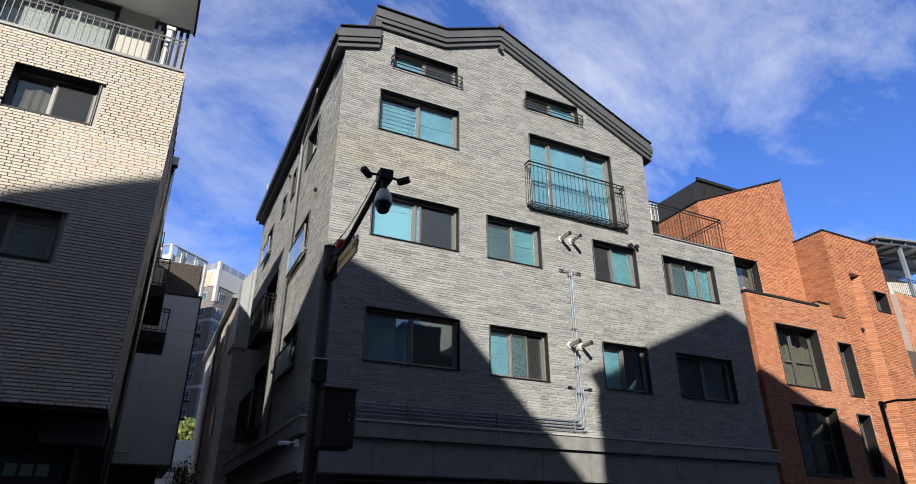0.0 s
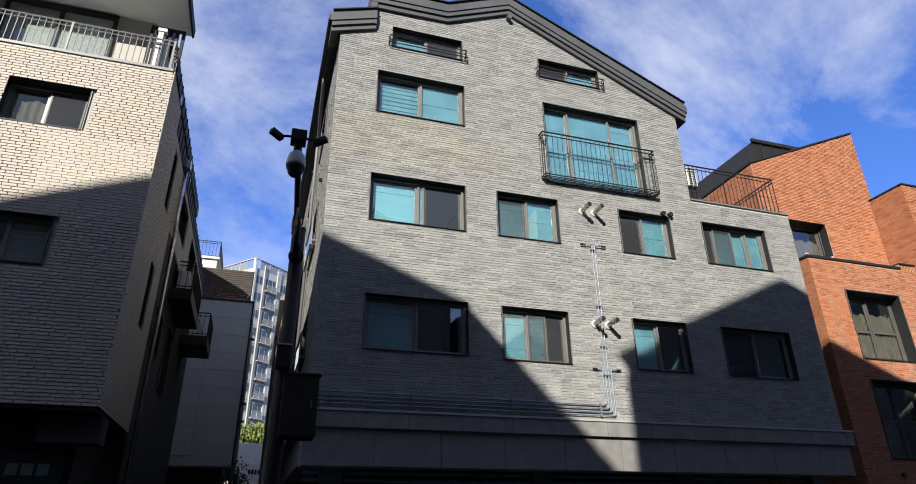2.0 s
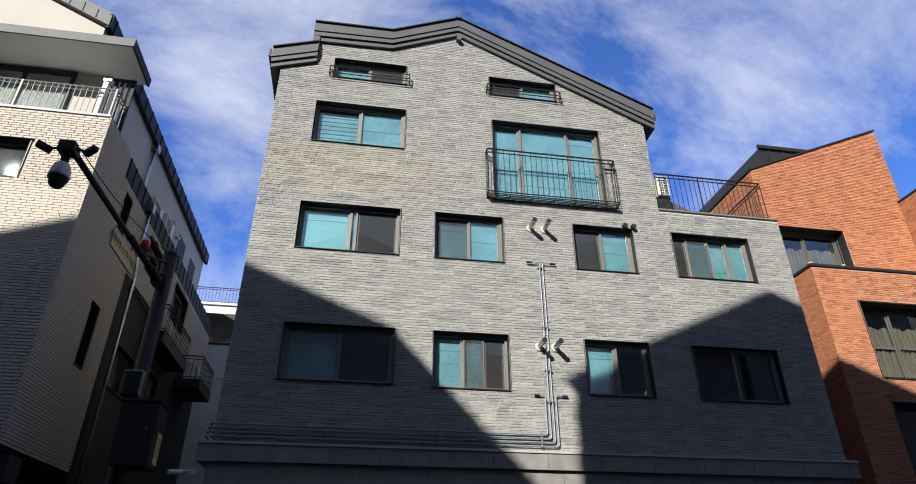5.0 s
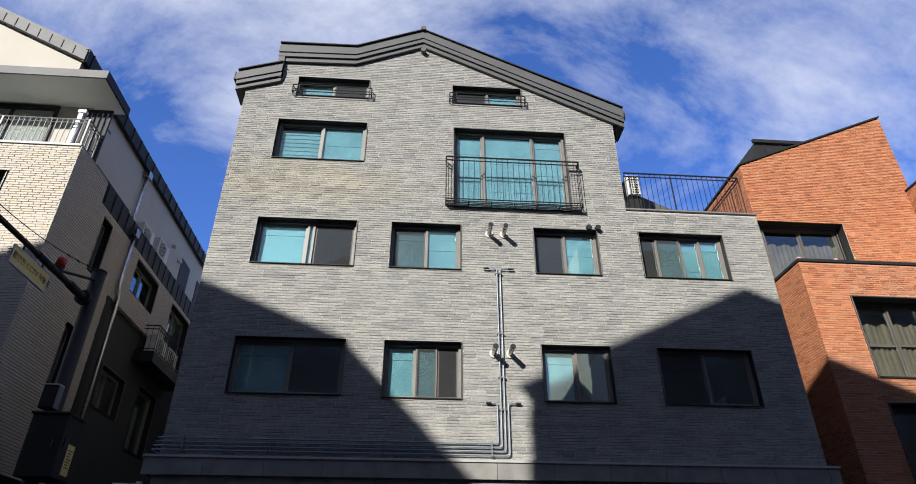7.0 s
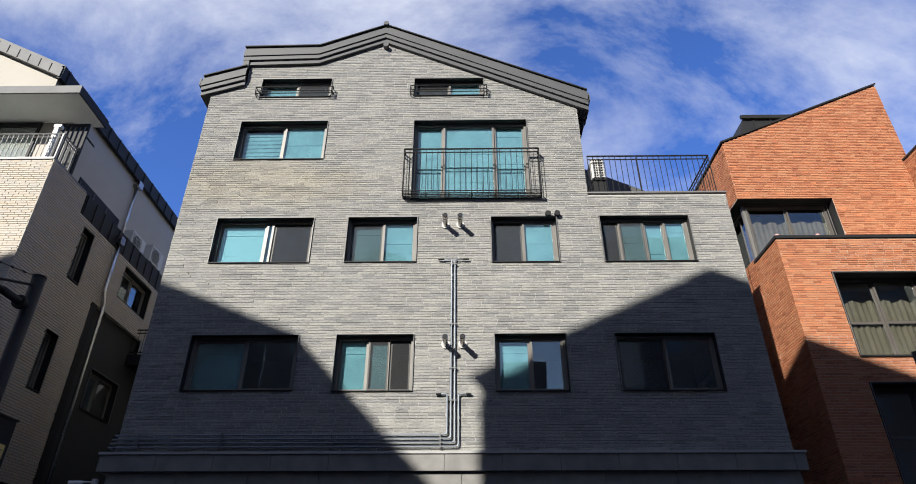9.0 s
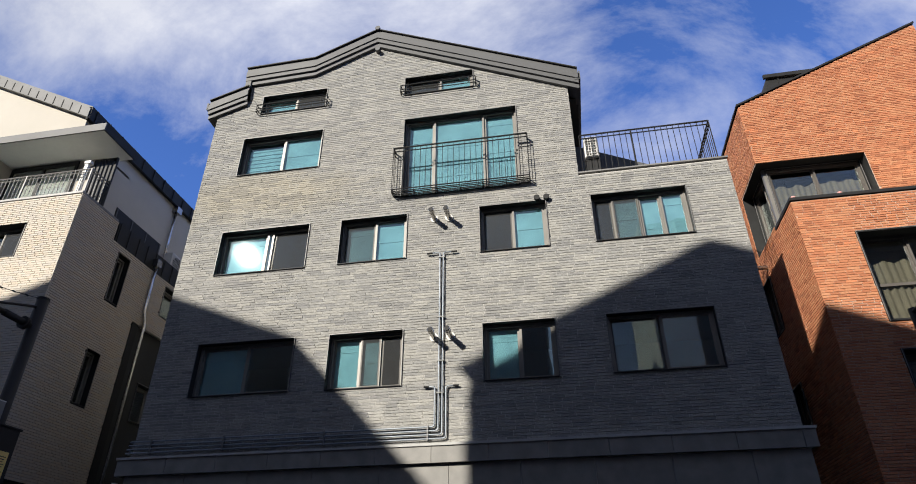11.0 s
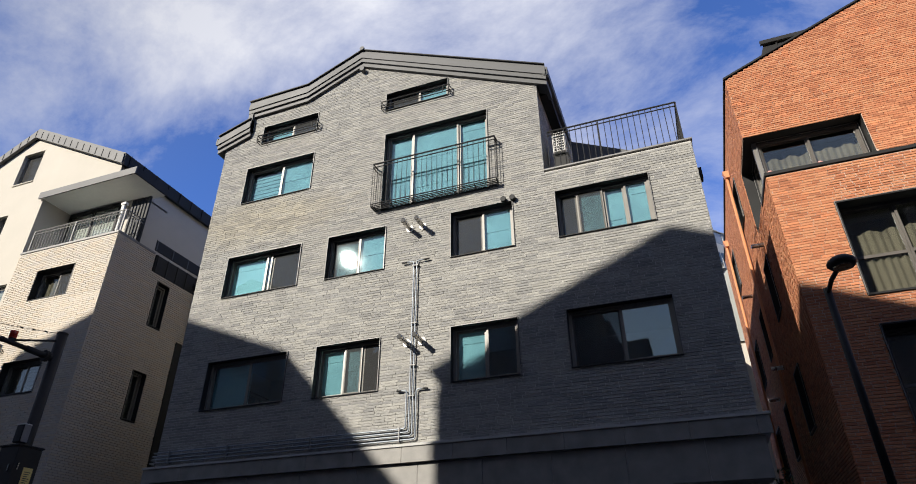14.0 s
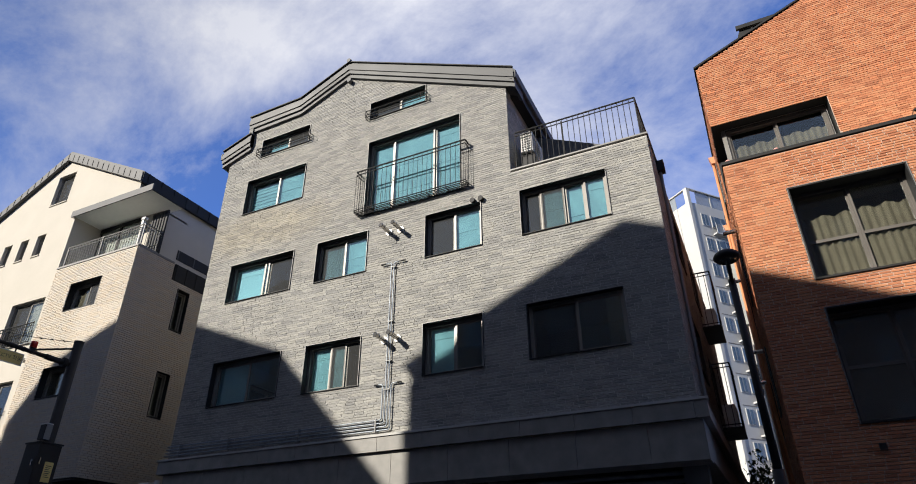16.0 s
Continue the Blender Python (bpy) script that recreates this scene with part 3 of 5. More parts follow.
roof = band(UP, 0.0, 0.12, YF + 0.02, MB + 0.1, "roof", roof_metal, house, "dark grey sheet-metal gable roof with stepped fascia")
band(LOW, 0.0, 0.12, YF + 0.02, MB + 0.1, "eave", roof_metal, roof)
for line in (UP, LOW):
    band(line, 0.125, 0.30, YF, MY + 0.5, "fascia", roof_metal, roof)
    band(line, 0.305, 0.43, YF + 0.03, MY + 0.5, "fascia", roof_metal, roof)
    band(line, 0.435, 0.56, YF + 0.08, MY + 0.5, "soffit_band", roof_metal, roof)
    band([(line[0][0], line[0][1] + 0.02)] + line[1:-1] + [(line[-1][0], line[-1][1] + 0.02)], -0.012, 0.02, YF - 0.03, YF + 0.02, "drip_edge", dark_metal, roof)
part("step_cheek", boxes((3.27, 3.42, YF + 0.04, MB, 12.8, 13.6)), roof_metal, roof)
part("gutter", boxes((2.33, 2.5, YF + 0.02, MB + 0.1, 12.62, 12.78), (2.30, 2.34, YF + 0.02, MB + 0.1, 12.64, 12.86)), roof_metal, roof)
part("gutter", boxes((11.84, 11.96, YF + 0.02, MB + 0.1, 11.98, 12.16), (11.94, 11.98, YF + 0.02, MB + 0.1, 12.0, 12.24)), roof_metal, roof)
part("eave_soffit", boxes((2.42, ML + 0.05, MY + 0.3, MB, 12.45, 12.72)), dark_metal, roof)
part("eave_soffit", boxes((MU - 0.05, 11.9, MY + 0.3, MB, 11.78, 12.02)), dark_metal, roof)
bm = bmesh.new()
tube(bm, [(6.88, YF - 0.06, 14.74), (6.88, MB, 14.74)], 0.07, 8)
part("ridge_cap", bm, roof_metal, roof)
bm = bmesh.new()
tube(bm, [(6.9, MY - 0.14, 14.02), (6.9, MY + 0.05, 14.02)], 0.07, 12)
part("gable_vent", bm, roof_metal, house)
for xx, zz in ((7.6, 14.40), (9.4, 13.53), (10.95, 12.79)):
    part("snow_guard", boxes((xx - 0.05, xx + 0.05, 11.25, 11.35, zz - 0.04, zz + 0.14), bev=0.01), roof_metal, roof)
# the lean-to roof behind the terrace
bm = prism(bmesh.new(), [(MU, 11.75), (14.35, 10.45), (14.35, 9.3), (MU, 9.3)], 13.0, MB)
part("lean_to_roof", bm, roof_metal, house)
# terrace: coping, railing
part("coping", boxes((MU, MR + 0.03, MY - 0.02, MY + 0.25, 9.34, 9.375), (MR - 0.22, MR + 0.03, MY + 0.25, 13.0, 9.34, 9.375)), trim_metal, house)
railing("terrace_railing", house, (MU + 0.12, MY + 0.12), (MR - 0.12, MY + 0.12), 9.4, 10.48, 0.125, label="black metal terrace railing")
railing("terrace_railing", house, (MR - 0.12, MY + 0.12), (MR - 0.12, MY + 1.9), 9.4, 10.48, 0.125)
for xx in (MU + 1.25, MR - 0.12):
    part("railing_post", tube(bmesh.new(), [(xx, MY + 0.12, 9.4), (xx, MY + 0.12, 10.43)], 0.013, 6), dark_metal, house)

# stone ledge in slabs, and the recessed band below it
ledge = part("ledge", boxes((ML - 0.18, MR + 0.13, MY - 0.06, MB, Z0 - 0.30, Z0 - 0.06)), mortar_grey, house, "grey granite ledge over the open ground floor")
x = ML - 0.2
while x < MR + 0.13:
    x1 = min(x + 1.02, MR + 0.15)
    part("stone_slab", boxes((x + 0.004, x1 - 0.004, MY - 0.1, MY - 0.06, Z0 - 0.34, Z0 - 0.055)), stone, ledge)
    x = x1
part("ledge_top", boxes((ML - 0.22, MR + 0.17, MY - 0.125, MY + 0.02, Z0 - 0.053, Z0 - 0.01)), ledge_pale, ledge)
y = MY - 0.06
while y < MB:
    y1 = min(y + 1.02, MB)
    part("stone_slab", boxes((ML - 0.2, ML - 0.15, y + 0.004, y1 - 0.004, Z0 - 0.34, Z0 - 0.055)), stone, ledge)
    y = y1
part("ledge_top", boxes((ML - 0.22, ML + 0.02, MY + 0.02, MB, Z0 - 0.053, Z0 - 0.01)), ledge_pale, ledge)
band_low = part("lintel", boxes((ML - 0.02, MR + 0.02, MY + 0.01, MY + 0.6, 2.8, 3.44), (ML - 0.02, ML + 0.5, MY + 0.6, MB, 2.86, 3.44), (MR - 0.4, MR + 0.02, MY + 0.6, MB, 2.86, 3.44)), mortar_grey, house)
x = ML - 0.03
while x < MR + 0.03:
    x1 = min(x + 1.25, MR + 0.03)
    part("stone_slab", boxes((x + 0.004, x1 - 0.004, MY - 0.02, MY + 0.01, 2.79, 3.42)), stone, band_low)
    x = x1
# parking recess lined near-black: its deep shade is put into the colour
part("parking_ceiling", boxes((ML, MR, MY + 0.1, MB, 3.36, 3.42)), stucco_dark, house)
for px in (3.0, 7.2, 10.6, 14.2):
    part("column", boxes((px, px + 0.4, MY + 0.7, MY + 1.1, -0.9, 3.38)), stone_dark, house)
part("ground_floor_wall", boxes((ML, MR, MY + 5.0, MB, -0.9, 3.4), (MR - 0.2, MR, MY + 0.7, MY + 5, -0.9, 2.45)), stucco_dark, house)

# railings in front of the attic windows
for a, b, z in ((3.86, 5.57, 12.35), (7.70, 9.38, 12.35)):
    bm = bmesh.new()
    for zz in (z - 0.02, z + 0.06, z + 0.19):
        tube(bm, [(a - 0.1, MY + 0.02, zz), (a - 0.1, MY - 0.14, zz), (b + 0.1, MY - 0.14, zz), (b + 0.1, MY + 0.02, zz)], 0.013, 6)
    for xx in (a - 0.1, a + 0.06, b - 0.06, b + 0.1):
        tube(bm, [(xx, MY - 0.14, z - 0.02), (xx, MY - 0.14, z + 0.19)], 0.011, 6)
    part("window_guard", bm, dark_metal, house, "low black metal window guard")

# balcony basket
BY, BX0, BX1, BZ0, BZ1 = MY - 0.2, 7.54, 10.62, 9.25, 10.48
bal = railing("balcony_railing", house, (BX0, BY), (BX1, BY), BZ0, BZ1, 0.128, bar=0.0065, label="black metal balcony basket with upright bars")
for xx in (BX0, BX1):
    railing("balcony_side", house, (xx, BY), (xx, MY), BZ0, BZ1, 0.14)
bm = bmesh.new()
for yy in (BY + 0.01, BY + 0.07, BY + 0.13, BY + 0.18):
    tube(bm, [(BX0, yy, BZ0 + 0.01), (BX1, yy, BZ0 + 0.01)], 0.013, 6)
n = 6
for i in range(n + 1):
    xx = BX0 + (BX1 - BX0) * i / n
    tube(bm, [(xx, BY, BZ0), (xx, MY, BZ0)], 0.012, 6)
part("balcony_floor", bm, dark_metal, house, "black metal grating of the balcony")

# conduits on the front
bm = bmesh.new()
PY = MY - 0.05


def conduit(name, pts, r=0.0145):
    b = bmesh.new()
    tube(b, rounded(pts, 0.05), r, 8)
    return part(name, b, galvanised, house, "", True)


LZ = (4.06, 3.99, 3.92, 3.85)
conduit("conduit", [(8.38, PY, 7.66), (8.64, PY, 7.66), (8.64, PY, LZ[1]), (2.52, PY, LZ[1]), (2.52, 13.0, LZ[1])])
conduit("conduit", [(8.98, PY, 7.66), (8.71, PY, 7.66), (8.71, PY, LZ[2]), (2.50, PY, LZ[2]), (2.50, 13.0, LZ[2])])
conduit("conduit", [(8.38, PY, 4.80), (8.57, PY, 4.80), (8.57, PY, LZ[0]), (2.54, PY, LZ[0]), (2.54, 13.0, LZ[0])])
conduit("conduit", [(9.0, PY, 4.80), (8.78, PY, 4.80), (8.78, PY, LZ[3]), (2.48, PY, LZ[3]), (2.48, 13.0, LZ[3])])
for xx, zz in ((8.675, 7.55), (8.675, 6.2), (8.675, 5.3), (8.675, 4.68)):
    part("pipe_clip", boxes((xx - 0.07, xx + 0.07, MY - 0.07, MY - 0.01, zz - 0.01, zz + 0.01)), trim_metal, house)
for xx in (8.45, 6.5, 4.5, 3.0):
    part("pipe_clip", boxes((xx - 0.012, xx + 0.012, MY - 0.075, MY - 0.01, LZ[3] - 0.03, LZ[0] + 0.03)), trim_metal, house)
for xa, xb, zz in ((8.36, 8.48, 7.66), (8.88, 9.0, 7.66), (8.36, 8.46, 4.80), (8.92, 9.02, 4.80)):
    b = bmesh.new()
    tube(b, [(xa, PY, zz), (xb, PY, zz)], 0.02, 8)
    part("pipe_sleeve", b, dark_metal, house)
# flue pipes
for xx, zz in ((8.50, 8.53), (8.82, 8.53), (8.53, 5.79), (8.86, 5.79)):
    b = bmesh.new()
    tube(b, [(xx, MY + 0.02, zz), (xx, MY - 0.40, zz + 0.01)], 0.05, 16, caps=False)
    tube(b, [(xx, MY - 0.06, zz), (xx, MY - 0.40, zz + 0.01)], 0.042, 16)
    for e in (0.30, 0.40):
        tube(b, [(xx, MY - e + 0.015, zz + 0.01), (xx, MY - e, zz + 0.01)], 0.056, 16)
    fl = part("flue_pipe", b, steel, house, "stainless steel boiler flue pipe", True)
    b = bmesh.new()
    tube(b, [(xx, MY - 0.001, zz), (xx, MY - 0.03, zz)], 0.085, 16)
    part("flue_collar", b, white_plastic, fl)
    # black disc stands in for the dark inside of the open pipe
    b = bmesh.new()
    tube(b, [(xx, MY - 0.395, zz + 0.01), (xx, MY - 0.404, zz + 0.01)], 0.045, 14)
    part("flue_mouth", b, dark_metal, fl)
for xx in (10.73, 10.93):
    b = bmesh.new()
    tube(b, [(xx, MY + 0.01, 8.78), (xx, MY - 0.1, 8.78)], 0.062, 14)
    part("vent_cap", b, dark_metal, house, "small black round vent cap")

# ---- cream brick house across the alley ----
LY, LX, LW = 11.0, -0.67, -4.50
cream = thing("cream_house", (-5.0, 15.5, 0.3), "cream brick and stucco house with a recessed terrace", "house")
LWIN = [(-3.42, -2.0, 8.72, 9.64, [(0.5, "curtain"), (0.5, "screen")]), (-3.42, -2.0, 5.95, 6.86, [(0.5, "dark"), (0.5, "slats")])]
SWIN = [(-6.35, -4.62, 7.9, 9.48, [(0.5, "screen"), (0.5, "blind")]), (-6.35, -4.8, 5.2, 6.7, [(0.5, "dark"), (0.5, "dark")]),
        (-6.36, -5.9, 11.34, 12.2, [(1.0, "dark")]), (-7.3, -6.85, 11.34, 12.2, [(1.0, "dark")]), (-8.25, -7.8, 11.34, 12.2, [(1.0, "dark")]),
        (-6.33, -5.38, 13.45, 14.75, [(1.0, "screen")])]
LSIDE = [(12.8, 13.25, 8.3, 9.65, [(1.0, "dark")]), (12.75, 13.2, 5.55, 6.9, [(1.0, "dark")]), (15.0, 16.6, 8.8, 9.7, [(0.5, "dark"), (0.5, "dark")]),
         (15.0, 16.4, 5.7, 6.7, [(0.5, "dark"), (0.5, "screen")]), (17.9, 19.6, 8.2, 9.72, [(0.5, "dark"), (0.5, "screen")]), (17.4, 18.7, 5.2, 6.9, [(1.0, "dark")])]
LBK = 23.2
blk = part("wall", prism(bmesh.new(), [(LY + 0.0015, 3.6), (14.0, 3.6), (14.0, 8.16), (LBK, 8.16), (LBK, 10.42), (LY + 0.0015, 10.42)], LW, LX - 0.013, "x"), mortar_cream, cream, "cream brick wall with grey joints")
blk.data.materials[0] = mortar_cream
part("soffit", boxes((LW, LX + 0.03, LY - 0.03, 14.02, 3.52, 3.63)), dark_metal, cream)
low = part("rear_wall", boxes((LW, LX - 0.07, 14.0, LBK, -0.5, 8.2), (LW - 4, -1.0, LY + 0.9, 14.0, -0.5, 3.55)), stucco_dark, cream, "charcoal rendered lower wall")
part("corner_strip", boxes((LX - 0.1, LX + 0.06, 13.98, 14.22, -0.5, 8.5)), dark_metal, cream)
SX = -1.42
APX, APZ = -5.98, 15.45
gab = part("gable_wall", prism(bmesh.new(), [(-12.0, -0.4), (LW, -0.4), (LW, 10.45), (LW, 12.6), (SX, 12.6), (SX, 13.15), (APX, APZ), (-12.0, 12.3)], LY, LY + 0.3), stucco, cream, "cream stucco gable wall")
carve(gab, [(a - 0.034, b + 0.034, LY - 0.3, LY + 0.6, c - 0.034, d + 0.034) for a, b, c, d, _ in SWIN], room_paint)
part("stucco_wall", boxes((SX - 0.2, SX, 12.05, LBK, 10.3, 13.1), (LW, SX - 0.2, 12.05, 12.25, 10.3, 12.6), (LW - 0.2, LW, LY + 0.3, 12.25, 3.6, 12.6)), stucco, cream, "cream stucco wall of the terrace recess")
part("rooms", boxes((-12.0, -4.72, LY + 1.4, LY + 1.6, -0.4, 13.0), (-12.1, -11.9, LY + 0.3, LBK, -0.4, 12.3)), room_paint, cream)
carve(blk, [(a - 0.034, b + 0.034, LY - 0.3, LY + 1.3, c - 0.034, d + 0.034) for a, b, c, d, _ in LWIN]
      + [(LX - 1.2, LX + 0.3, a - 0.034, b + 0.034, c - 0.034, d + 0.034) for a, b, c, d, _ in LSIDE if c > 7 or a < 13], room_paint)
carve(low, [(LX - 1.2, LX + 0.3, a - 0.034, b + 0.034, c - 0.034, d + 0.034) for a, b, c, d, _ in LSIDE if c < 7 and a > 13], room_paint)
for a, b, c, d, panes in LWIN + SWIN:
    window(cream, "-y", LY, a, b, c, d, panes, depth=0.11 if a < LW else 0.16, glaz=clear_glass, liner=stucco if a < LW else None)
for a, b, c, d, panes in LSIDE:
    window(cream, "+x", LX if c > 7 or a < 13 else LX - 0.07, a, b, c, d, panes, depth=0.14, glaz=clear_glass)
# roof
RL = [(-12.4, 12.35), (APX, APZ + 0.35), (-1.30, 13.42)]
rf = band(RL, 0.0, 0.1, LY - 0.1, LBK + 0.1, "roof", roof_metal, cream, "dark grey standing-seam metal roof")
band(RL, 0.1, 0.42, LY - 0.14, LY - 0.02, "fascia", roof_metal, rf)
for i in range(2, 40):
    t = i / 40
    for (xa, za), (xb, zb) in ((RL[0], RL[1]), (RL[1], RL[2])):
        n = 20 if xa < -7 else 14
        if i < n + 2:
            k = (i - 2) / n
            xx, zz = xa + (xb - xa) * k, za + (zb - za) * k
            part("seam", boxes((xx - 0.008, xx + 0.008, LY - 0.155, LY - 0.14, zz - 0.39, zz - 0.12)), dark_metal, rf)
part("eave_band", boxes((-1.38, -1.27, LY - 0.1, LBK + 0.1, 12.98, 13.4)), dark_metal, rf)
y = LY + 0.1
while y < LBK:
    part("seam", boxes((-1.27, -1.245, y, y + 0.03, 12.98, 13.4)), dark_metal, rf)
    y += 0.55
# canopy over the terrace
# whiter than the stucco: bounce light on the soffit is put into the colour
part("canopy", boxes((LW - 0.1, -0.68, LY - 0.05, 12.25, 12.5, 12.56), (LW - 0.1, SX, 12.25, 13.1, 12.5, 12.56)), bright_blind, cream, "cream terrace canopy with a metal edge")
part("canopy_edge", boxes((LW - 0.12, -0.64, LY - 0.09, LY - 0.05, 12.48, 12.72), (LW - 0.1, -0.68, LY - 0.05, 12.25, 12.565, 12.72)), roof_metal, cream)
part("coping", boxes((LW, LX + 0.03, LY - 0.04, LY + 0.2, 10.43, 10.49), (LX - 0.2, LX + 0.03, LY + 0.2, 12.4, 10.43, 10.49)), trim_metal, cream)
part("canopy_edge", boxes((-0.68, -0.64, LY - 0.05, 12.28, 12.48, 12.72)), dark_metal, cream)
railing("terrace_railing", cream, (LW + 0.1, LY + 0.1), (LX - 0.08, LY + 0.1), 10.5, 11.3, 0.12, mat=trim_metal, label="dark grey metal terrace railing", bar=0.01)
for xx in (LW + 0.1, -2.7, LX - 0.08):
    part("railing_post", boxes((xx - 0.02, xx + 0.02, LY + 0.08, LY + 0.12, 10.5, 11.31)), trim_metal, cream)
railing("terrace_railing", cream, (LX - 0.08, LY + 0.1), (LX - 0.08, 11.78), 10.5, 11.3, 0.12, mat=trim_metal, bar=0.01)
scr = part("privacy_screen", boxes((-1.45, -0.73, 11.76, 11.82, 12.14, 12.2)), dark_metal, cream, "black slatted privacy screen")
part("bottom_rail", boxes((-1.45, -0.73, 11.76, 11.82, 10.5, 10.54)), dark_metal, scr)
for i in range(6):
    part("screen_slat", boxes((-1.45 + i * 0.13, -1.38 + i * 0.13, 11.76, 11.82, 10.54, 12.14)), dark_metal, scr)
part("terrace_door", boxes((-4.4, -2.2, 11.97, 12.01, 12.3, 12.45), (-4.4, -4.32, 11.97, 12.01, 10.5, 12.3), (-3.34, -3.26, 11.97, 12.01, 10.5, 12.3), (-2.28, -2.2, 11.97, 12.01, 10.5, 12.3)), dark_metal, cream, "terrace sliding door in a dark frame")
part("door_blind", boxes((-4.32, -2.28, 12.02, 12.035, 10.5, 12.1)), bright_blind, cream)
part("terrace_door_pane", boxes((-4.32, -3.34, 11.985, 11.995, 10.5, 12.3)), clear_glass, cream)
part("terrace_door_pane", boxes((-3.26, -2.28, 11.985, 11.995, 10.5, 12.3)), clear_glass, cream)
# hidden floor, made white to throw more light up under the canopy
part("terrace_floor", boxes((LW, LX - 0.2, LY + 0.2, 12.05, 10.42, 10.47)), white_paint, cream)
part("pipe_cover", boxes((-1.14, -1.04, LY + 0.2, LY + 0.28, 10.5, 11.68), (-1.16, -0.98, LY + 0.18, LY + 0.3, 11.6, 11.68)), white_plastic, cream, "white plastic pipe cover")
sw = part("strip_window", boxes((SX - 0.02, SX + 0.015, 13.0, 15.2, 11.05, 11.42)), dark_metal, cream, "long dark strip window")
for k in range(4):
    part("mullion", boxes((SX + 0.015, SX + 0.03, 13.03 + k * 0.7, 13.07 + k * 0.7, 11.06, 11.41)), roof_metal, sw)
for y0, y1 in ((19.6, 20.5), (21.4, 22.2)):
    part("roof_door", boxes((SX - 0.02, SX + 0.02, y0, y1, 10.4, 12.3)), dark_metal, cream, "dark door to the roof ledge")
for yy, zz in ((18.6, 12.2), (19.3, 12.0)):
    b = bmesh.new()
    tube(b, [(SX, yy, zz), (SX + 0.08, yy, zz - 0.01), (SX + 0.11, yy, zz - 0.04)], 0.07, 12)
    part("vent_hood", b, white_plastic, cream, "", True)
part("hopper", boxes((SX + 0.0, SX + 0.2, 15.3, 15.55, 12.75, 12.97)), steel, cream)
# sheet metal parapet band on the side and downpipe
pb = part("parapet_band", boxes((LX - 0.1, LX + 0.05, 12.45, LBK, 9.86, 10.44)), dark_metal, cream, "black seamed metal parapet")
y = 12.5
while y < LBK:
    part("seam", boxes((LX + 0.05, LX + 0.07, y, y + 0.025, 9.86, 10.44)), dark_metal, pb)
    y += 0.42
b = bmesh.new()
tube(b, [(SX + 0.08, 15.42, 12.8), (SX + 0.08, 15.42, 10.4)], 0.045, 10)
part("downpipe", b, polished, cream, "shiny steel downpipe", True)
part("hopper", boxes((LX + 0.05, LX + 0.22, 14.1, 14.3, 9.98, 10.2)), steel, cream)
b = bmesh.new()
tube(b, rounded([(LX + 0.14, 14.2, 10.1), (LX + 0.14, 14.2, 8.5), (LX + 0.14, 14.35, 8.2), (LX + 0.14, 14.35, 0.0)], 0.12), 0.045, 10)
part("downpipe", b, polished, cream, "shiny steel downpipe", True)
part("unit_plinth", boxes((SX, LX - 0.15, 16.3, 17.3, 10.36, 10.4)), stucco, cream)
part("unit_ledge", boxes((SX, LX - 0.1, 15.1, 16.3, 10.36, 10.42)), stucco, cream)
for y0, y1, z, out in ((16.4, 19.2, 7.62, 0.5), (20.2, 22.0, 7.42, 0.75)):
    bb = part("balcony_slab", boxes((LX - 0.05, LX + out, y0, y1, z - 0.3, z)), dark_metal, cream, "dark balcony box for air conditioners")
    railing("balcony_railing", cream, (LX + out - 0.03, y0), (LX + out - 0.03, y1), z, z + 0.75, 0.14)
    railing("balcony_railing", cream, (LX, y0), (LX + out - 0.03, y0), z, z + 0.75, 0.14)

railing("window_railing", cream, (-6.4, LY - 0.1), (-4.6, LY - 0.1), 7.85, 8.55, 0.11, label="black window railing")
railing("window_railing", cream, (-6.4, LY - 0.1), (-4.75, LY - 0.1), 5.15, 5.8, 0.11)

cream.matrix_basis = Matrix.Translation((-0.075, 0.07, 0.04)) @ cream.matrix_basis

# ---- orange brick house ----
RY, RX, RU, RYU = 11.86, 16.0, 20.7, 13.05
red = thing("orange_house", (20.0, 16.0, -0.8), "orange-red brick house in stepped blocks with black window boxes", "house")
RB_BACK = 23.2
RWIN = [(17.03, 18.95, 5.84, 7.74, [(0.5, "curtain"), (0.5, "curtain")], 0.45), (17.03, 18.95, 3.3, 5.24, [(0.5, "dark"), (0.5, "dark")], 0.5),
        (19.92, 20.55, 5.76, 7.47, [(1.0, "curtain")], 0.5), (19.95, 20.55, 3.35, 5.15, [(1.0, "curtain")], 0.5),
        (22.75, 23.45, 9.0, 9.72, [(1.0, "dark")], None)]
rlow = part("wall", prism(bmesh.new(), [(RX + 0.01, -1.0), (RU + 0.01, -1.0), (RU + 0.01, 8.38), (20.04, 8.38), (20.04, 8.60), (19.42, 8.60), (19.42, 8.62), (RX + 0.01, 8.62)], RY + 0.008, RYU + 0.2), mortar_red, red, "orange-red long-brick wall")
rup = part("upper_wall", prism(bmesh.new(), [(RX + 0.015, -1), (20.85, -1), (20.85, 14.5), (RX + 0.015, 12.38)], RYU + 0.015, RB_BACK), mortar_red, red, "orange-red brick upper storey with a sloping top")
rwing = part("wing_wall", boxes((RU + 0.015, 23.75, RY + 0.015, RB_BACK, -1.0, 11.74)), mortar_red, red, "orange-red brick wing")
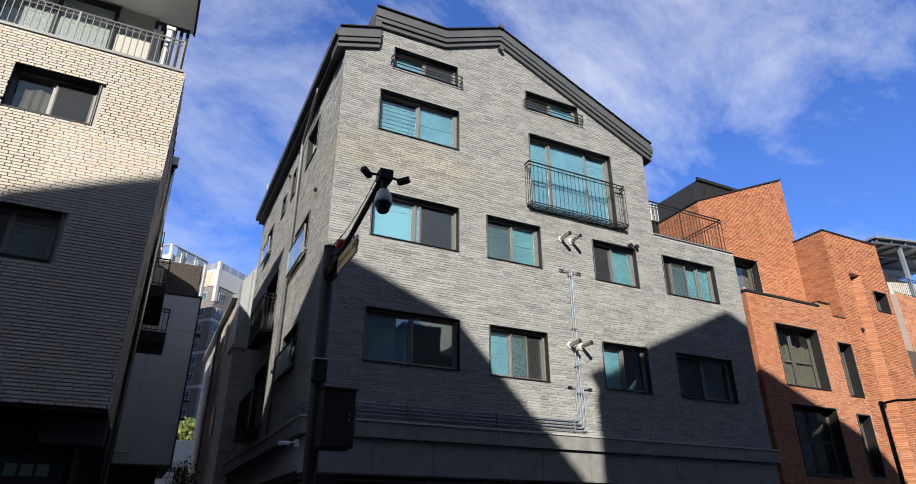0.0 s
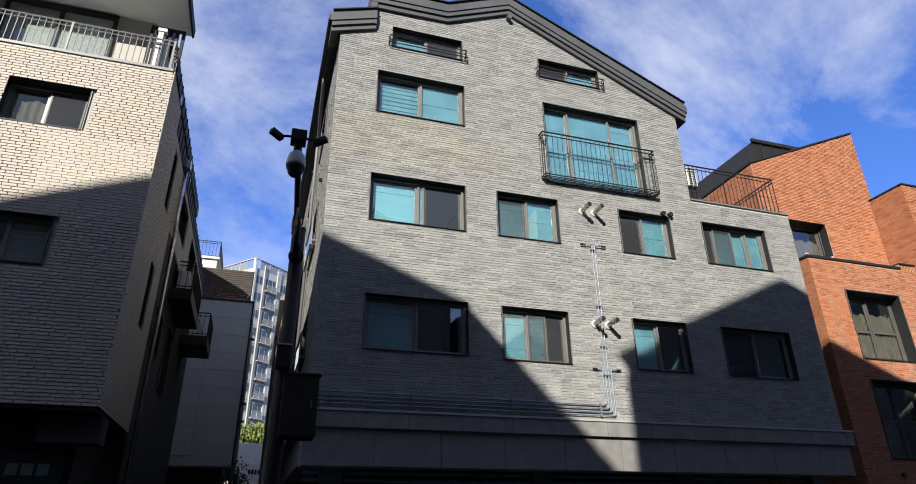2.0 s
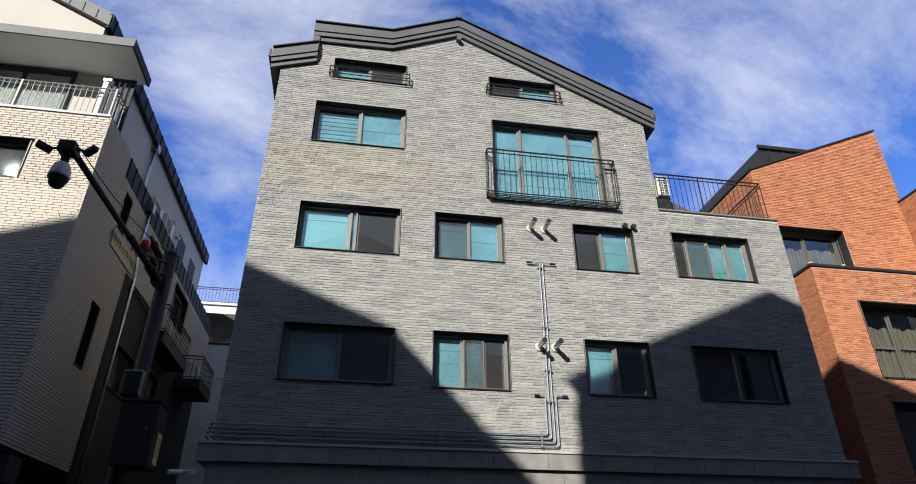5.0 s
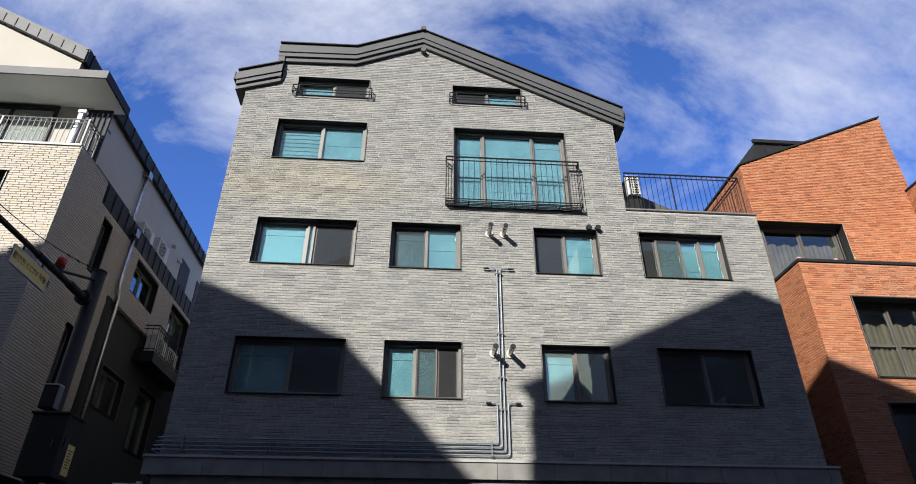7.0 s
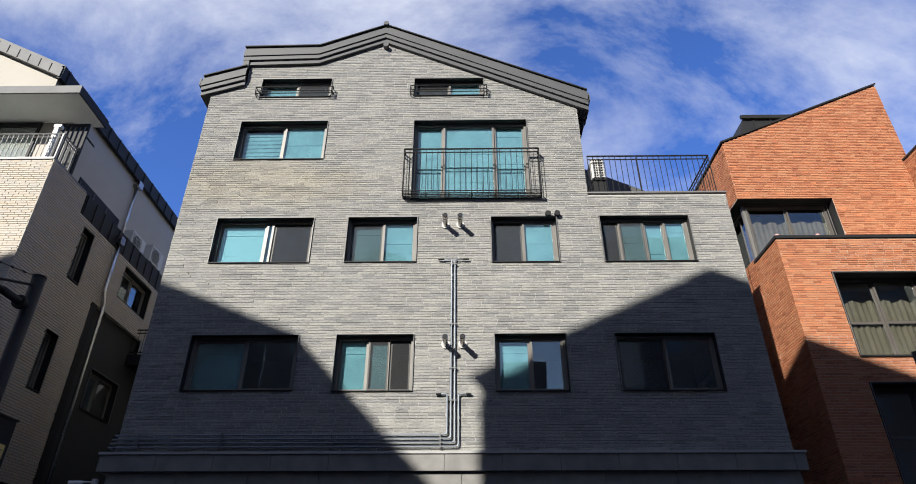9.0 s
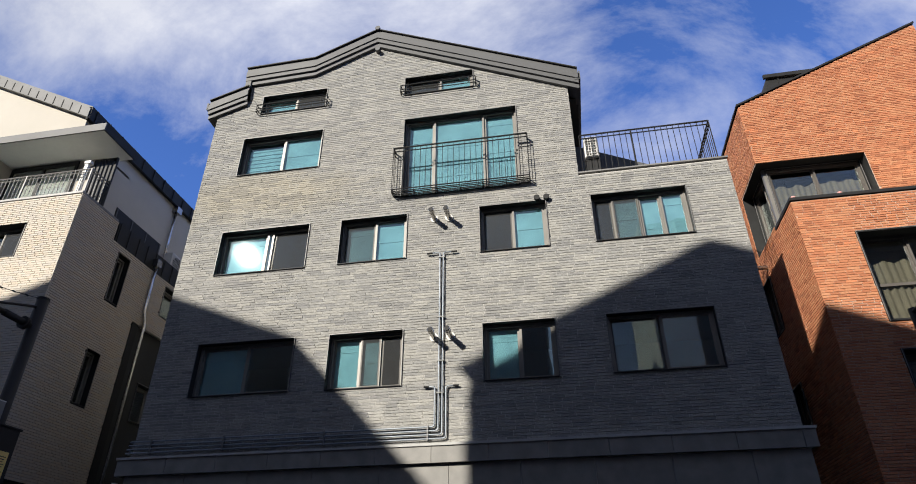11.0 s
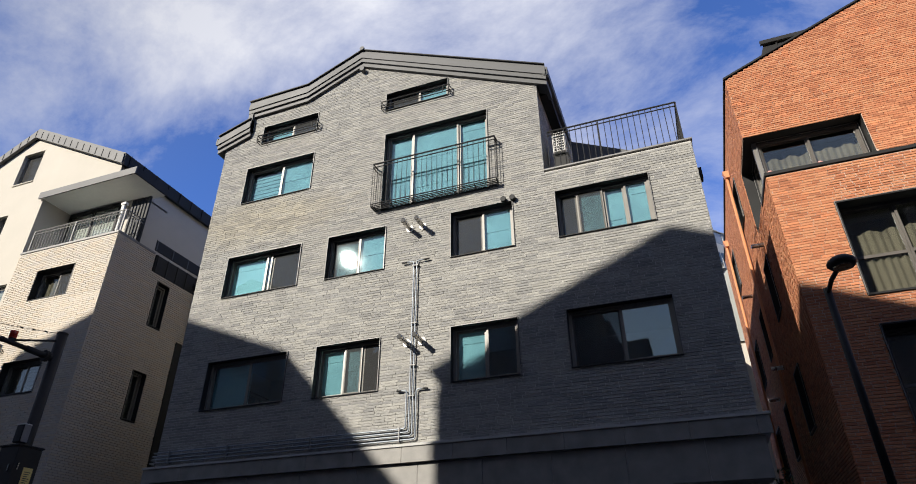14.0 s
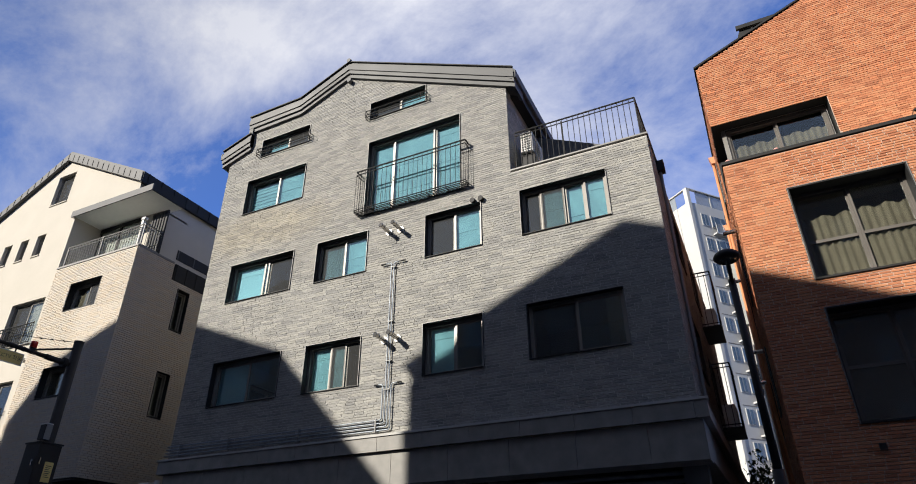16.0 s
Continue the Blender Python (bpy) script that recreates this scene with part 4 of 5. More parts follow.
carve(rlow, [(a - 0.034, b + 0.034, RY - 0.3, RY + 1.0, c - 0.034, d + 0.034) for a, b, c, d, *_ in RWIN if a < 20.7], room_paint)
carve(rwing, [(a - 0.034, b + 0.034, RY - 0.3, RY + 1.0, c - 0.034, d + 0.034) for a, b, c, d, *_ in RWIN if a > 20.7]
      + [(21.6, 22.25, RY - 0.3, RY + 0.4, -0.9, 10.25)], mortar_red)
carve(rup, [(RX - 0.3, 18.45, RYU - 0.3, RYU + 0.9, 8.75, 10.56)], dark_metal)
carve(rup, [(RX - 0.35, RX + 0.9, RYU - 0.35, RYU + 1.6, 8.755, 10.555)], dark_metal)
RSIDE = [(15.8, 10.05, 11.25, 1.0), (14.25, 6.75, 8.05, 0.8), (14.25, 4.2, 5.45, 0.8), (17.2, 6.75, 8.0, 0.8),
         (17.2, 4.2, 5.45, 0.8), (20.0, 10.0, 11.2, 1.0), (20.0, 6.8, 8.05, 1.0), (20.0, 4.2, 5.45, 1.0)]  # y, z from, z to, width
carve(rup, [(RX - 0.3, RX + 0.7, y0 - 0.028, y0 + w_ + 0.028, z0 - 0.028, z1 + 0.028) for y0, z0, z1, w_ in RSIDE], room_paint)
for a, b, c, d, panes, rl in RWIN:
    window(red, "-y", RY, a, b, c, d, panes, depth=0.28, glaz=clear_glass, rail=rl, frame_mat=brown_frame)
# corner window of the upper storey
cw = window(red, "-y", RYU + 0.3, 16.3, 18.40, 8.9, 10.52, [(0.5, "curtain"), (0.5, "curtain")], depth=0.02, glaz=clear_glass, trim=0.02, frame_mat=brown_frame)
window(red, "-x", RX + 0.28, -(RYU + 1.5), -(RYU + 0.42), 8.9, 10.52, [(0.6, "dark"), (0.4, "curtain")], depth=0.02, glaz=clear_glass, trim=0.02, frame_mat=brown_frame)
part("corner_post", boxes((16.2, 16.29, RYU + 0.3, RYU + 0.40, 8.8, 10.555)), frame_metal, red)
part("coping", boxes((RX - 0.02, 19.42, RY - 0.03, RY + 0.2, 8.64, 8.71), (RX - 0.02, RX + 0.2, RY + 0.2, RYU, 8.64, 8.71), (19.43, 20.06, RY - 0.02, RY + 0.2, 8.81, 8.85), (20.07, RU - 0.02, RY - 0.02, RY + 0.2, 8.385, 8.42)), dark_metal, red)
bm = prism(bmesh.new(), [(RX - 0.04, 12.40), (20.88, 14.52), (20.88, 14.57), (RX - 0.04, 12.45)], RYU - 0.04, RYU + 0.3)
part("coping", bm, dark_metal, red)
part("coping", boxes((RU - 0.02, 23.78, RY - 0.03, RY + 0.2, 11.74, 11.79), (RU - 0.02, RU + 0.2, RY + 0.2, RB_BACK, 11.74, 11.79)), dark_metal, red)
part("coping", boxes((RX - 0.04, RX + 0.2, RYU + 0.3, RB_BACK, 12.40, 12.46)), dark_metal, red)
bm = prism(bmesh.new(), [(16.75, 12.6), (17.33, 14.13), (20.75, 14.2), (20.75, 12.6)], 14.0, RB_BACK)
dm = part("dormer", bm, dark_metal, red, "black standing-seam metal roof box")
for xx in (17.6, 18.1, 18.6, 19.1):
    part("seam", boxes((xx, xx + 0.03, 13.97, 14.0, 12.6, 14.1)), dark_metal, dm)
part("dormer_trim", boxes((17.24, 20.75, 13.92, 14.0, 14.08, 14.2)), dark_metal, dm)
# lattice of open brickwork
for r in range(3):
    for i in range(5):
        part("lattice_brick", boxes((19.42 + i * 0.125 + 0.06 * (r % 2), 19.49 + i * 0.125 + 0.06 * (r % 2), RY + 0.02, RY + 0.12, 8.605 + r * 0.068, 8.67 + r * 0.068)), brick_red, red)
for zz, z1 in ((8.7, 9.55), (6.1, 7.75), (3.4, 4.6)):
    part("slit_window", boxes((21.66, 21.98, RY + 0.3, RY + 0.38, zz, z1)), dark_metal, red, "narrow black slit window")
bm = bmesh.new()
zz = -0.9
while zz < 10.2:
    vs = [bm.verts.new(p) for p in ((21.98, RY + 0.39, zz), (22.25, RY + 0.01, zz), (22.25, RY + 0.39, zz), (21.98, RY + 0.39, zz + 0.06), (22.25, RY + 0.01, zz + 0.06), (22.25, RY + 0.39, zz + 0.06))]
    for f in ((0, 2, 1), (3, 4, 5), (0, 1, 4, 3), (1, 2, 5, 4), (2, 0, 3, 5)):
        bm.faces.new([vs[i] for i in f])
    zz += 0.068
part("splayed_reveal", bm, brick_red, red)

# ---- houses on the other side of the street, behind the walker ----
opp_a = thing("opposite_house", (-9.0, -8.0, 0.4), "plain rendered gabled house over the street", "house", "houses over the street")
bm = prism(bmesh.new(), [(-14.1, -1), (-4.35, -1), (-4.35, 15.9), (-4.18, 16.07), (-9.63, 18.25), (-12.7, 17.1), (-14.1, 15.4)], -11.0, -5.0)
part("wall", bm, opp_brick, opp_a)
opp_b = thing("opposite_house", (4.5, -8.0, -0.2), "plain rendered gabled house over the street", "house", "houses over the street")
bm = prism(bmesh.new(), [(-0.52, -1), (10.2, -1), (10.2, 14.9), (4.23, 17.46), (-0.74, 15.2), (-0.52, 14.9)], -11.0, -5.0)
part("wall", bm, opp_brick, opp_b)
# unseen white sheet, added to bounce sunlight onto the shaded cream front
part("end_wall", boxes((-0.56, -0.523, -11.0, -5.0, -1.0, 14.7)), white_paint, opp_b, "unseen white sheet added to bounce sun onto the cream house")
for ob, x0, n in ((opp_a, -13.2, 4), (opp_b, 0.6, 4)):
    for i in range(n):
        for k in range(4):
            a = x0 + i * 2.2
            part("window", boxes((a, a + 1.3, -4.99, -4.96, 3.2 + 2.8 * k, 4.5 + 2.8 * k)), roof_metal, ob)


# ---- CCTV pole at the mouth of the alley ----
PX, PYY = 2.06, 8.4
pole = thing("cctv_pole", (PX, PYY, ground_height(PX)), "dark brown street pole with a long camera arm", "pole")
b = bmesh.new()
tube(b, [(PX, PYY, ground_height(PX)), (PX, PYY, 3.0), (PX, PYY, 5.93)], 0.1, 20)
part("post", b, pole_paint, pole, "", True)
b = bmesh.new()
tube(b, [(PX, PYY, 5.93), (PX, PYY, 5.97)], 0.105, 20)
part("post_cap", b, pole_paint, pole)
b = bmesh.new()
TIP = (1.85, 5.24, 5.56)
tube(b, [(PX, PYY, 5.42), (PX - 0.04, PYY - 0.6, 5.45)], 0.06, 14)
tube(b, [(PX - 0.033, PYY - 0.5, 5.445), (1.965, 7.0, 5.49)], 0.045, 14)
tube(b, [(1.971, 7.1, 5.485), TIP], 0.036, 14)
arm = part("arm", b, pole_paint, pole, "", True)
for yy, r in ((PYY - 0.16, 0.11), (PYY - 0.2, 0.11), (7.35, 0.052), (7.05, 0.05)):
    b = bmesh.new()
    zz, xf = 5.42 + (PYY - yy) * 0.05, PX - (PYY - yy) * 0.067
    tube(b, [(xf, yy, zz), (xf, yy - 0.03, zz)], r, 14)
    part("flange", b, pole_paint, arm)
b = bmesh.new()
tube(b, [(PX, PYY - 0.08, 5.78), (PX - 0.07, PYY - 0.85, 5.53)], 0.022, 8)
part("strut", b, pole_paint, pole)
b = bmesh.new()
tube(b, [(PX - 0.07, PYY - 0.9, 5.46), (PX - 0.07, PYY - 0.9, 5.55)], 0.06, 14)
part("beacon_base", b, dark_metal, pole)
b = bmesh.new()
tube(b, [(PX - 0.07, PYY - 0.9, 5.55), (PX - 0.07, PYY - 0.9, 5.67), (PX - 0.07, PYY - 0.9, 5.69)], 0.068, 16)
part("beacon", b, red_plastic, pole, "red plastic warning beacon", True)
# stay wire with beads
b = bmesh.new()
wire = [Vector((PX, PYY - 0.1, 5.93)).lerp(Vector((TIP[0], TIP[1] + 0.2, TIP[2] + 0.12)), i / 12) + Vector((0, 0, -0.10 * math.sin(math.pi * i / 12))) for i in range(13)]
tube(b, wire, 0.006, 6)
for i in (1, 2, 3):
    tube(b, [wire[i] - Vector((0, 0.03, 0)), wire[i] + Vector((0, 0.03, 0))], 0.014, 6)
part("stay_wire", b, dark_metal, pole)
# camera head
head = part("camera_box", boxes((1.77, 1.93, 5.15, 5.31, 5.46, 5.59), bev=0.01), dark_metal, pole, "black camera junction box")
for sgn in (-1, 1):
    b = bmesh.new()
    tube(b, [(1.85 + sgn * 0.07, 5.23, 5.53), (1.85 + sgn * 0.17, 5.23, 5.52)], 0.014, 8)
    part("camera_bracket", b, dark_metal, head)
    b = boxes((-0.035, 0.035, -0.08, 0.07, -0.032, 0.032), bev=0.01)
    b.transform(pose(1.85 + sgn * 0.22, 5.21, 5.51, -12, 0, sgn * 55))
    part("side_camera", b, dark_metal, head, "small black bullet camera")
b = bmesh.new()
tube(b, [(1.85, 5.23, 5.47), (1.85, 5.23, 5.34)], 0.04, 12)
part("dome_neck", b, dark_metal, head)


def lathe(profile, at, n=24):
    b = bmesh.new()
    rings = []
    for r, z in profile:
        rings.append([b.verts.new((at[0] + r * math.cos(2 * math.pi * i / n), at[1] + r * math.sin(2 * math.pi * i / n), at[2] + z)) for i in range(n)])
    for q, w in zip(rings, rings[1:]):
        for i in range(n):
            b.faces.new((q[i], q[(i + 1) % n], w[(i + 1) % n], w[i]))
    b.faces.new(rings[0][::-1])
    b.faces.new(rings[-1])
    return b


part("dome_housing", lathe([(0.025, 0.19), (0.05, 0.175), (0.078, 0.14), (0.094, 0.08), (0.098, 0.03), (0.098, 0.0)], (1.85, 5.23, 5.17)), white_plastic, head, "white dome camera housing", True)
part("dome_lens", lathe([(0.093, 0.0), (0.093, -0.022), (0.08, -0.036), (0.072, -0.08), (0.05, -0.108), (0.02, -0.12)], (1.85, 5.23, 5.17)), dark_metal, head, "black dome camera lens cover", True)


def lettering(body, size, M, material, parent, name="lettering"):
    cu = bpy.data.curves.new("lettering", "FONT")
    cu.body, cu.size, cu.extrude = body, size, 0.001
    cu.align_x = cu.align_y = "CENTER"
    tmp = new("lettering_curve", cu)
    bpy.context.view_layer.update()
    me = bpy.data.meshes.new_from_object(tmp.evaluated_get(bpy.context.evaluated_depsgraph_get()))
    bpy.data.objects.remove(tmp)
    me.materials.clear()
    me.materials.append(material)
    ob = new(name, me)
    ob.parent = parent
    ob.matrix_basis = world_of(parent).inverted() @ M
    return ob


SA, SB, SZ0, SZ1 = 6.55, 7.38, 5.14, 5.36
sg = part("sign_plate", boxes((1.95, 1.965, SA, SB, SZ0, SZ1)), yellow_sign, pole, "yellow CCTV notice plate under the arm")
part("sign_border", boxes((1.945, 1.97, SA - 0.015, SA, SZ0 - 0.015, SZ1 + 0.015), (1.945, 1.97, SB, SB + 0.015, SZ0 - 0.015, SZ1 + 0.015), (1.945, 1.97, SA, SB, SZ1, SZ1 + 0.015), (1.945, 1.97, SA, SB, SZ0 - 0.015, SZ0)), white_paint, sg)
for yy in (SA + 0.17, SB - 0.18):
    part("sign_hanger", boxes((1.951, 1.963, yy - 0.015, yy + 0.015, SZ1, 5.46)), dark_metal, sg)
lettering("생활안전 CCTV 작동중", 0.105, on_wall("+x", 1.9675) @ Matrix.Translation(((SA + SB) / 2, 5.25, 0)), dark_metal, sg)
lettering("생활안전 CCTV 작동중", 0.105, on_wall("-x", 1.9475) @ Matrix.Translation((-(SA + SB) / 2, 5.25, 0)), dark_metal, sg)
# cabinet and loudspeaker on the pole
cab = part("cabinet", boxes((2.06, 2.52, 7.96, 8.42, 2.86, 3.64), bev=0.012), pole_paint, pole, "dark steel control cabinet")
part("cabinet_lid", boxes((2.04, 2.54, 7.94, 8.44, 3.64, 3.67), bev=0.006), pole_paint, cab)
part("cabinet_handle", boxes((2.42, 2.44, 7.93, 7.96, 3.2, 3.32)), steel, cab)
part("cabinet_handle", boxes((2.52, 2.545, 8.02, 8.04, 3.24, 3.36)), steel, cab)
nt = part("notice", boxes((2.521, 2.526, 8.16, 8.34, 2.92, 3.3)), yellow_sign, cab, "yellow paper notice")
for i in range(7):
    part("text_bar", boxes((2.5265, 2.5275, 8.19, 8.31 - 0.02 * (i % 3), 3.22 - i * 0.035, 3.232 - i * 0.035)), dark_metal, nt)
sp = part("speaker", boxes((1.93, 2.13, 8.2, 8.36, 3.78, 4.1), bev=0.02), dark_metal, pole, "grey box loudspeaker")
part("speaker_lid", boxes((1.92, 2.14, 8.19, 8.37, 4.1, 4.115)), white_plastic, sp)
part("speaker_side", boxes((2.13, 2.14, 8.21, 8.35, 3.79, 4.1)), trim_metal, sp)
part("speaker_bracket", boxes((2.0, 2.08, 8.36, 8.5, 3.88, 3.98)), dark_metal, sp)

# ---- street lamp before the orange house ----
SLX, SLY = 15.64, 8.51
lamp = thing("street_lamp", (SLX, SLY, ground_height(SLX)), "black street lamp with a flat round head", "lamp")
b = bmesh.new()
tube(b, [(SLX, SLY, ground_height(SLX)), (SLX, SLY, 2.2)], 0.065, 16)
tube(b, [(SLX, SLY, 2.2), (SLX, SLY, 4.66)], 0.047, 16)
part("post", b, dark_metal, lamp, "", True)
b = bmesh.new()
tube(b, [(SLX, SLY + 0.05, 4.6), (SLX, SLY - 0.35, 4.62), (SLX, SLY - 0.85, 4.56)], 0.028, 10)
part("arm", b, dark_metal, lamp)
part("lamp_head", lathe([(0.05, 0.075), (0.1, 0.06), (0.14, 0.03), (0.158, 0.0), (0.158, -0.02), (0.13, -0.055)], (SLX, SLY - 1.0, 4.54)), dark_metal, lamp, "", True)
part("lamp_lens", lathe([(0.105, 0.0), (0.1, -0.012)], (SLX, SLY - 1.0, 4.483)), clear_glass, lamp)


# ---- air conditioners ----
def air_conditioner(m, label, group="outdoor units"):
    """Outdoor unit, its grille looking to -y, base at the origin."""
    root = thing("air_conditioner", (0, 0, 0), label, "air conditioner", group)
    body_ = part("casing", boxes((-0.4, 0.4, -0.15, 0.15, 0.05, 0.62), bev=0.015), white_plastic, root)
    for i in range(8):
        part("grille_bar", boxes((-0.34 + i * 0.068, -0.33 + i * 0.068, -0.165, -0.15, 0.1, 0.57)), white_plastic, root)
    for i in range(7):
        part("grille_bar", boxes((-0.36, 0.16, -0.172, -0.165, 0.11 + i * 0.07, 0.12 + i * 0.07)), white_plastic, root)
    # black disc stands in for the dark hole behind the grille
    b = bmesh.new()
    tube(b, [(-0.1, -0.151, 0.33), (-0.1, -0.156, 0.33)], 0.22, 20)
    part("fan_opening", b, dark_metal, root)
    for xx in (-0.3, 0.3):
        part("foot", boxes((xx - 0.03, xx + 0.03, -0.17, 0.17, 0.0, 0.05)), dark_metal, root)
    root.matrix_basis = m
    return root


ac = air_conditioner(pose(12.02, 11.62, 9.86, 0, 0, 90), "white outdoor unit on a stand on the terrace")
part("stand", boxes((-0.32, -0.28, -0.16, 0.16, -0.5, 0.0)), dark_metal, None).parent = ac
part("stand", boxes((0.28, 0.32, -0.16, 0.16, -0.5, 0.0)), dark_metal, None).parent = ac
copy_ac = copy_thing(ac, pose(0, 0, 0))
# black panel on the casing gives the lattice holes their darkness
part("side_recess", boxes((-0.403, -0.4, -0.12, 0.12, 0.08, 0.58)), dark_metal, None).parent = ac
for i in range(5):
    part("side_grille", boxes((-0.412, -0.403, -0.125 + i * 0.058, -0.107 + i * 0.058, 0.07, 0.59)), white_plastic, None).parent = ac
for i in range(8):
    part("side_grille", boxes((-0.418, -0.412, -0.125, 0.125, 0.07 + i * 0.072, 0.086 + i * 0.072)), white_plastic, None).parent = ac
copy_ac.matrix_basis = pose(-1.05, 16.8, 10.66, 0, 0, 90)
for yy, xx, zz in ((15.6, -1.05, 10.46), (17.2, LX + 0.12, 7.66), (18.2, LX + 0.12, 7.66), (20.9, LX + 0.22, 7.46)):
    air_conditioner(pose(xx, yy, zz, 0, 0, 90), "white outdoor unit on a ledge of the cream house")

# ---- fittings of the grey house's sides ----
for y0, y1, z0, z1 in ((13.0, 14.8, 7.8, 8.55), (13.0, 14.7, 5.05, 5.7), (18.8, 20.1, 10.1, 10.7)):
    g = part("guard_frame", boxes((ML - 0.13, ML - 0.09, y0, y0 + 0.03, z0, z1), (ML - 0.13, ML - 0.09, y1 - 0.03, y1, z0, z1), (ML - 0.13, ML - 0.09, y0 + 0.03, y1 - 0.03, z1 - 0.03, z1), (ML - 0.13, ML - 0.09, y0 + 0.03, y1 - 0.03, z0, z0 + 0.03)), frame_metal, house, "framed glass window guard")
    part("guard_pane", boxes((ML - 0.115, ML - 0.105, y0 + 0.03, y1 - 0.03, z0 + 0.03, z1 - 0.03)), clear_glass, g)
    part("guard_arm", boxes((ML - 0.09, ML + 0.02, y0, y0 + 0.03, z0 + 0.1, z0 + 0.13)), frame_metal, g)
for z in (6.9, 4.2):
    part("side_balcony", boxes((ML - 0.36, ML - 0.01, 16.5, 18.6, z - 0.1, z)), dark_metal, house, "black side balcony")
    railing("side_balcony_railing", house, (ML - 0.34, 16.52), (ML - 0.34, 18.58), z, z + 1.0, 0.11)
    railing("side_balcony_railing", house, (ML - 0.34, 16.52), (ML, 16.52), z, z + 1.0, 0.11)
b = bmesh.new()
tube(b, rounded([(2.42, 13.0, 12.7), (2.42, 13.0, 12.45), (2.53, 14.95, 12.0), (2.53, 14.95, 3.8)], 0.1), 0.04, 10)
part("downpipe", b, trim_metal, house, "grey downpipe", True)
for yy, zz in ((15.35, 11.95), (16.75, 11.9), (12.6, 9.3), (15.5, 5.5)):
    b = bmesh.new()
    tube(b, [(ML + 0.01, yy, zz), (ML - 0.08, yy, zz)], 0.05, 10)
    part("vent_cap", b, dark_metal, house)
sc = part("camera_mount", boxes((2.36, 2.44, 10.98, 11.06, 3.2, 3.32)), white_plastic, house, "small white security camera")
b = bmesh.new()
tube(b, [(2.36, 11.0, 3.27), (2.2, 10.9, 3.25)], 0.015, 8)
tube(b, [(2.24, 10.93, 3.24), (2.06, 10.80, 3.22)], 0.04, 12)
part("camera_tube", b, white_plastic, sc)
# hopper, cages and pipes on the right side
b = bmesh.new()
tube(b, [(MR + 0.055, 12.1, 9.1), (MR + 0.055, 12.1, 3.8)], 0.035, 10)
part("downpipe", b, trim_metal, house)
part("hopper", boxes((MR + 0.0, MR + 0.16, 12.0, 12.2, 9.02, 9.28)), dark_metal, house)
for y0, z0 in ((16.8, 7.0), (16.4, 4.3)):
    part("cage_floor", boxes((MR, MR + 0.47, y0, y0 + 1.4, z0, z0 + 0.05)), dark_metal, house)
    railing("cage_railing", house, (MR + 0.45, y0), (MR + 0.45, y0 + 1.4), z0 + 0.05, z0 + 1.6, 0.12)
    railing("cage_railing", house, (MR, y0), (MR + 0.45, y0), z0 + 0.05, z0 + 1.6, 0.12)
    air_conditioner(pose(MR + 0.22, y0 + 0.75, z0 + 0.05, 0, 0, 90), "white outdoor unit in a black cage on the grey house")
for y0, z0 in MSIDE:
    window(house, "+x", MR, y0, y0 + 1.2, z0, z0 + 1.1, [(0.5, "screen"), (0.5, "blind")], depth=0.1)
# pipes in the parking recess
for zz in (2.75, 2.62):
    b = bmesh.new()
    tube(b, [(ML + 0.1, MY + 0.9, zz), (MR - 0.3, MY + 0.9, zz)], 0.04, 8)
    part("ceiling_pipe", b, galvanised, house)
# side windows of the orange house
for y0, z0, z1, w_ in RSIDE:
    window(red, "-x", RX, -(y0 + w_), -y0, z0, z1, [(1.0, "dark")], depth=0.1, glaz=clear_glass, trim=0.03, frame_mat=brown_frame)
for yy, zz in ((14.2, 8.3), (16.2, 6.0), (18.3, 8.8), (18.3, 5.8)):
    b = bmesh.new()
    tube(b, [(RX + 0.02, yy, zz), (RX - 0.28, yy, zz)], 0.05, 10)
    part("flue_pipe", b, steel, red)
for xx, zz in ((17.2, 2.9), (19.4, 3.05), (21.45, 8.1), (21.5, 5.55)):
    part("wall_vent", boxes((xx - 0.05, xx + 0.05, RY - 0.06, RY + 0.02, zz - 0.05, zz + 0.05)), dark_metal, red)

for yy in (16.6, 20.9):
    part("hopper", prism(bmesh.new(), [(RX - 0.16, 12.02), (RX, 12.02), (RX, 11.8), (RX - 0.11, 11.8)], yy - 0.1, yy + 0.1), pipe_orange, red, "orange painted rain hopper")
    b = bmesh.new()
    tube(b, [(RX - 0.07, yy, 11.82), (RX - 0.07, yy, -0.8)], 0.038, 10)
    part("downpipe", b, pipe_orange, red, "orange painted downpipe", True)

pink = surf("pink glazed ceramic", (0.6, 0.22, 0.2), (0.7, 0.4, 0.36), 0.3, bump=0.0)
for xx, yy in ((16.12, 11.98), (17.05, 11.98)):
    orn = thing("ornament", (xx, yy, 8.71), "small pink ceramic ornament on the brick parapet", "ornament", "parapet ornaments")
    part("stem", lathe([(0.03, 0.0), (0.025, 0.05)], (xx, yy, 8.71), 12), white_paint, orn)
    part("cap", lathe([(0.06, 0.05), (0.055, 0.08), (0.035, 0.105), (0.01, 0.115)], (xx, yy, 8.71), 12), pink, orn, "", True)

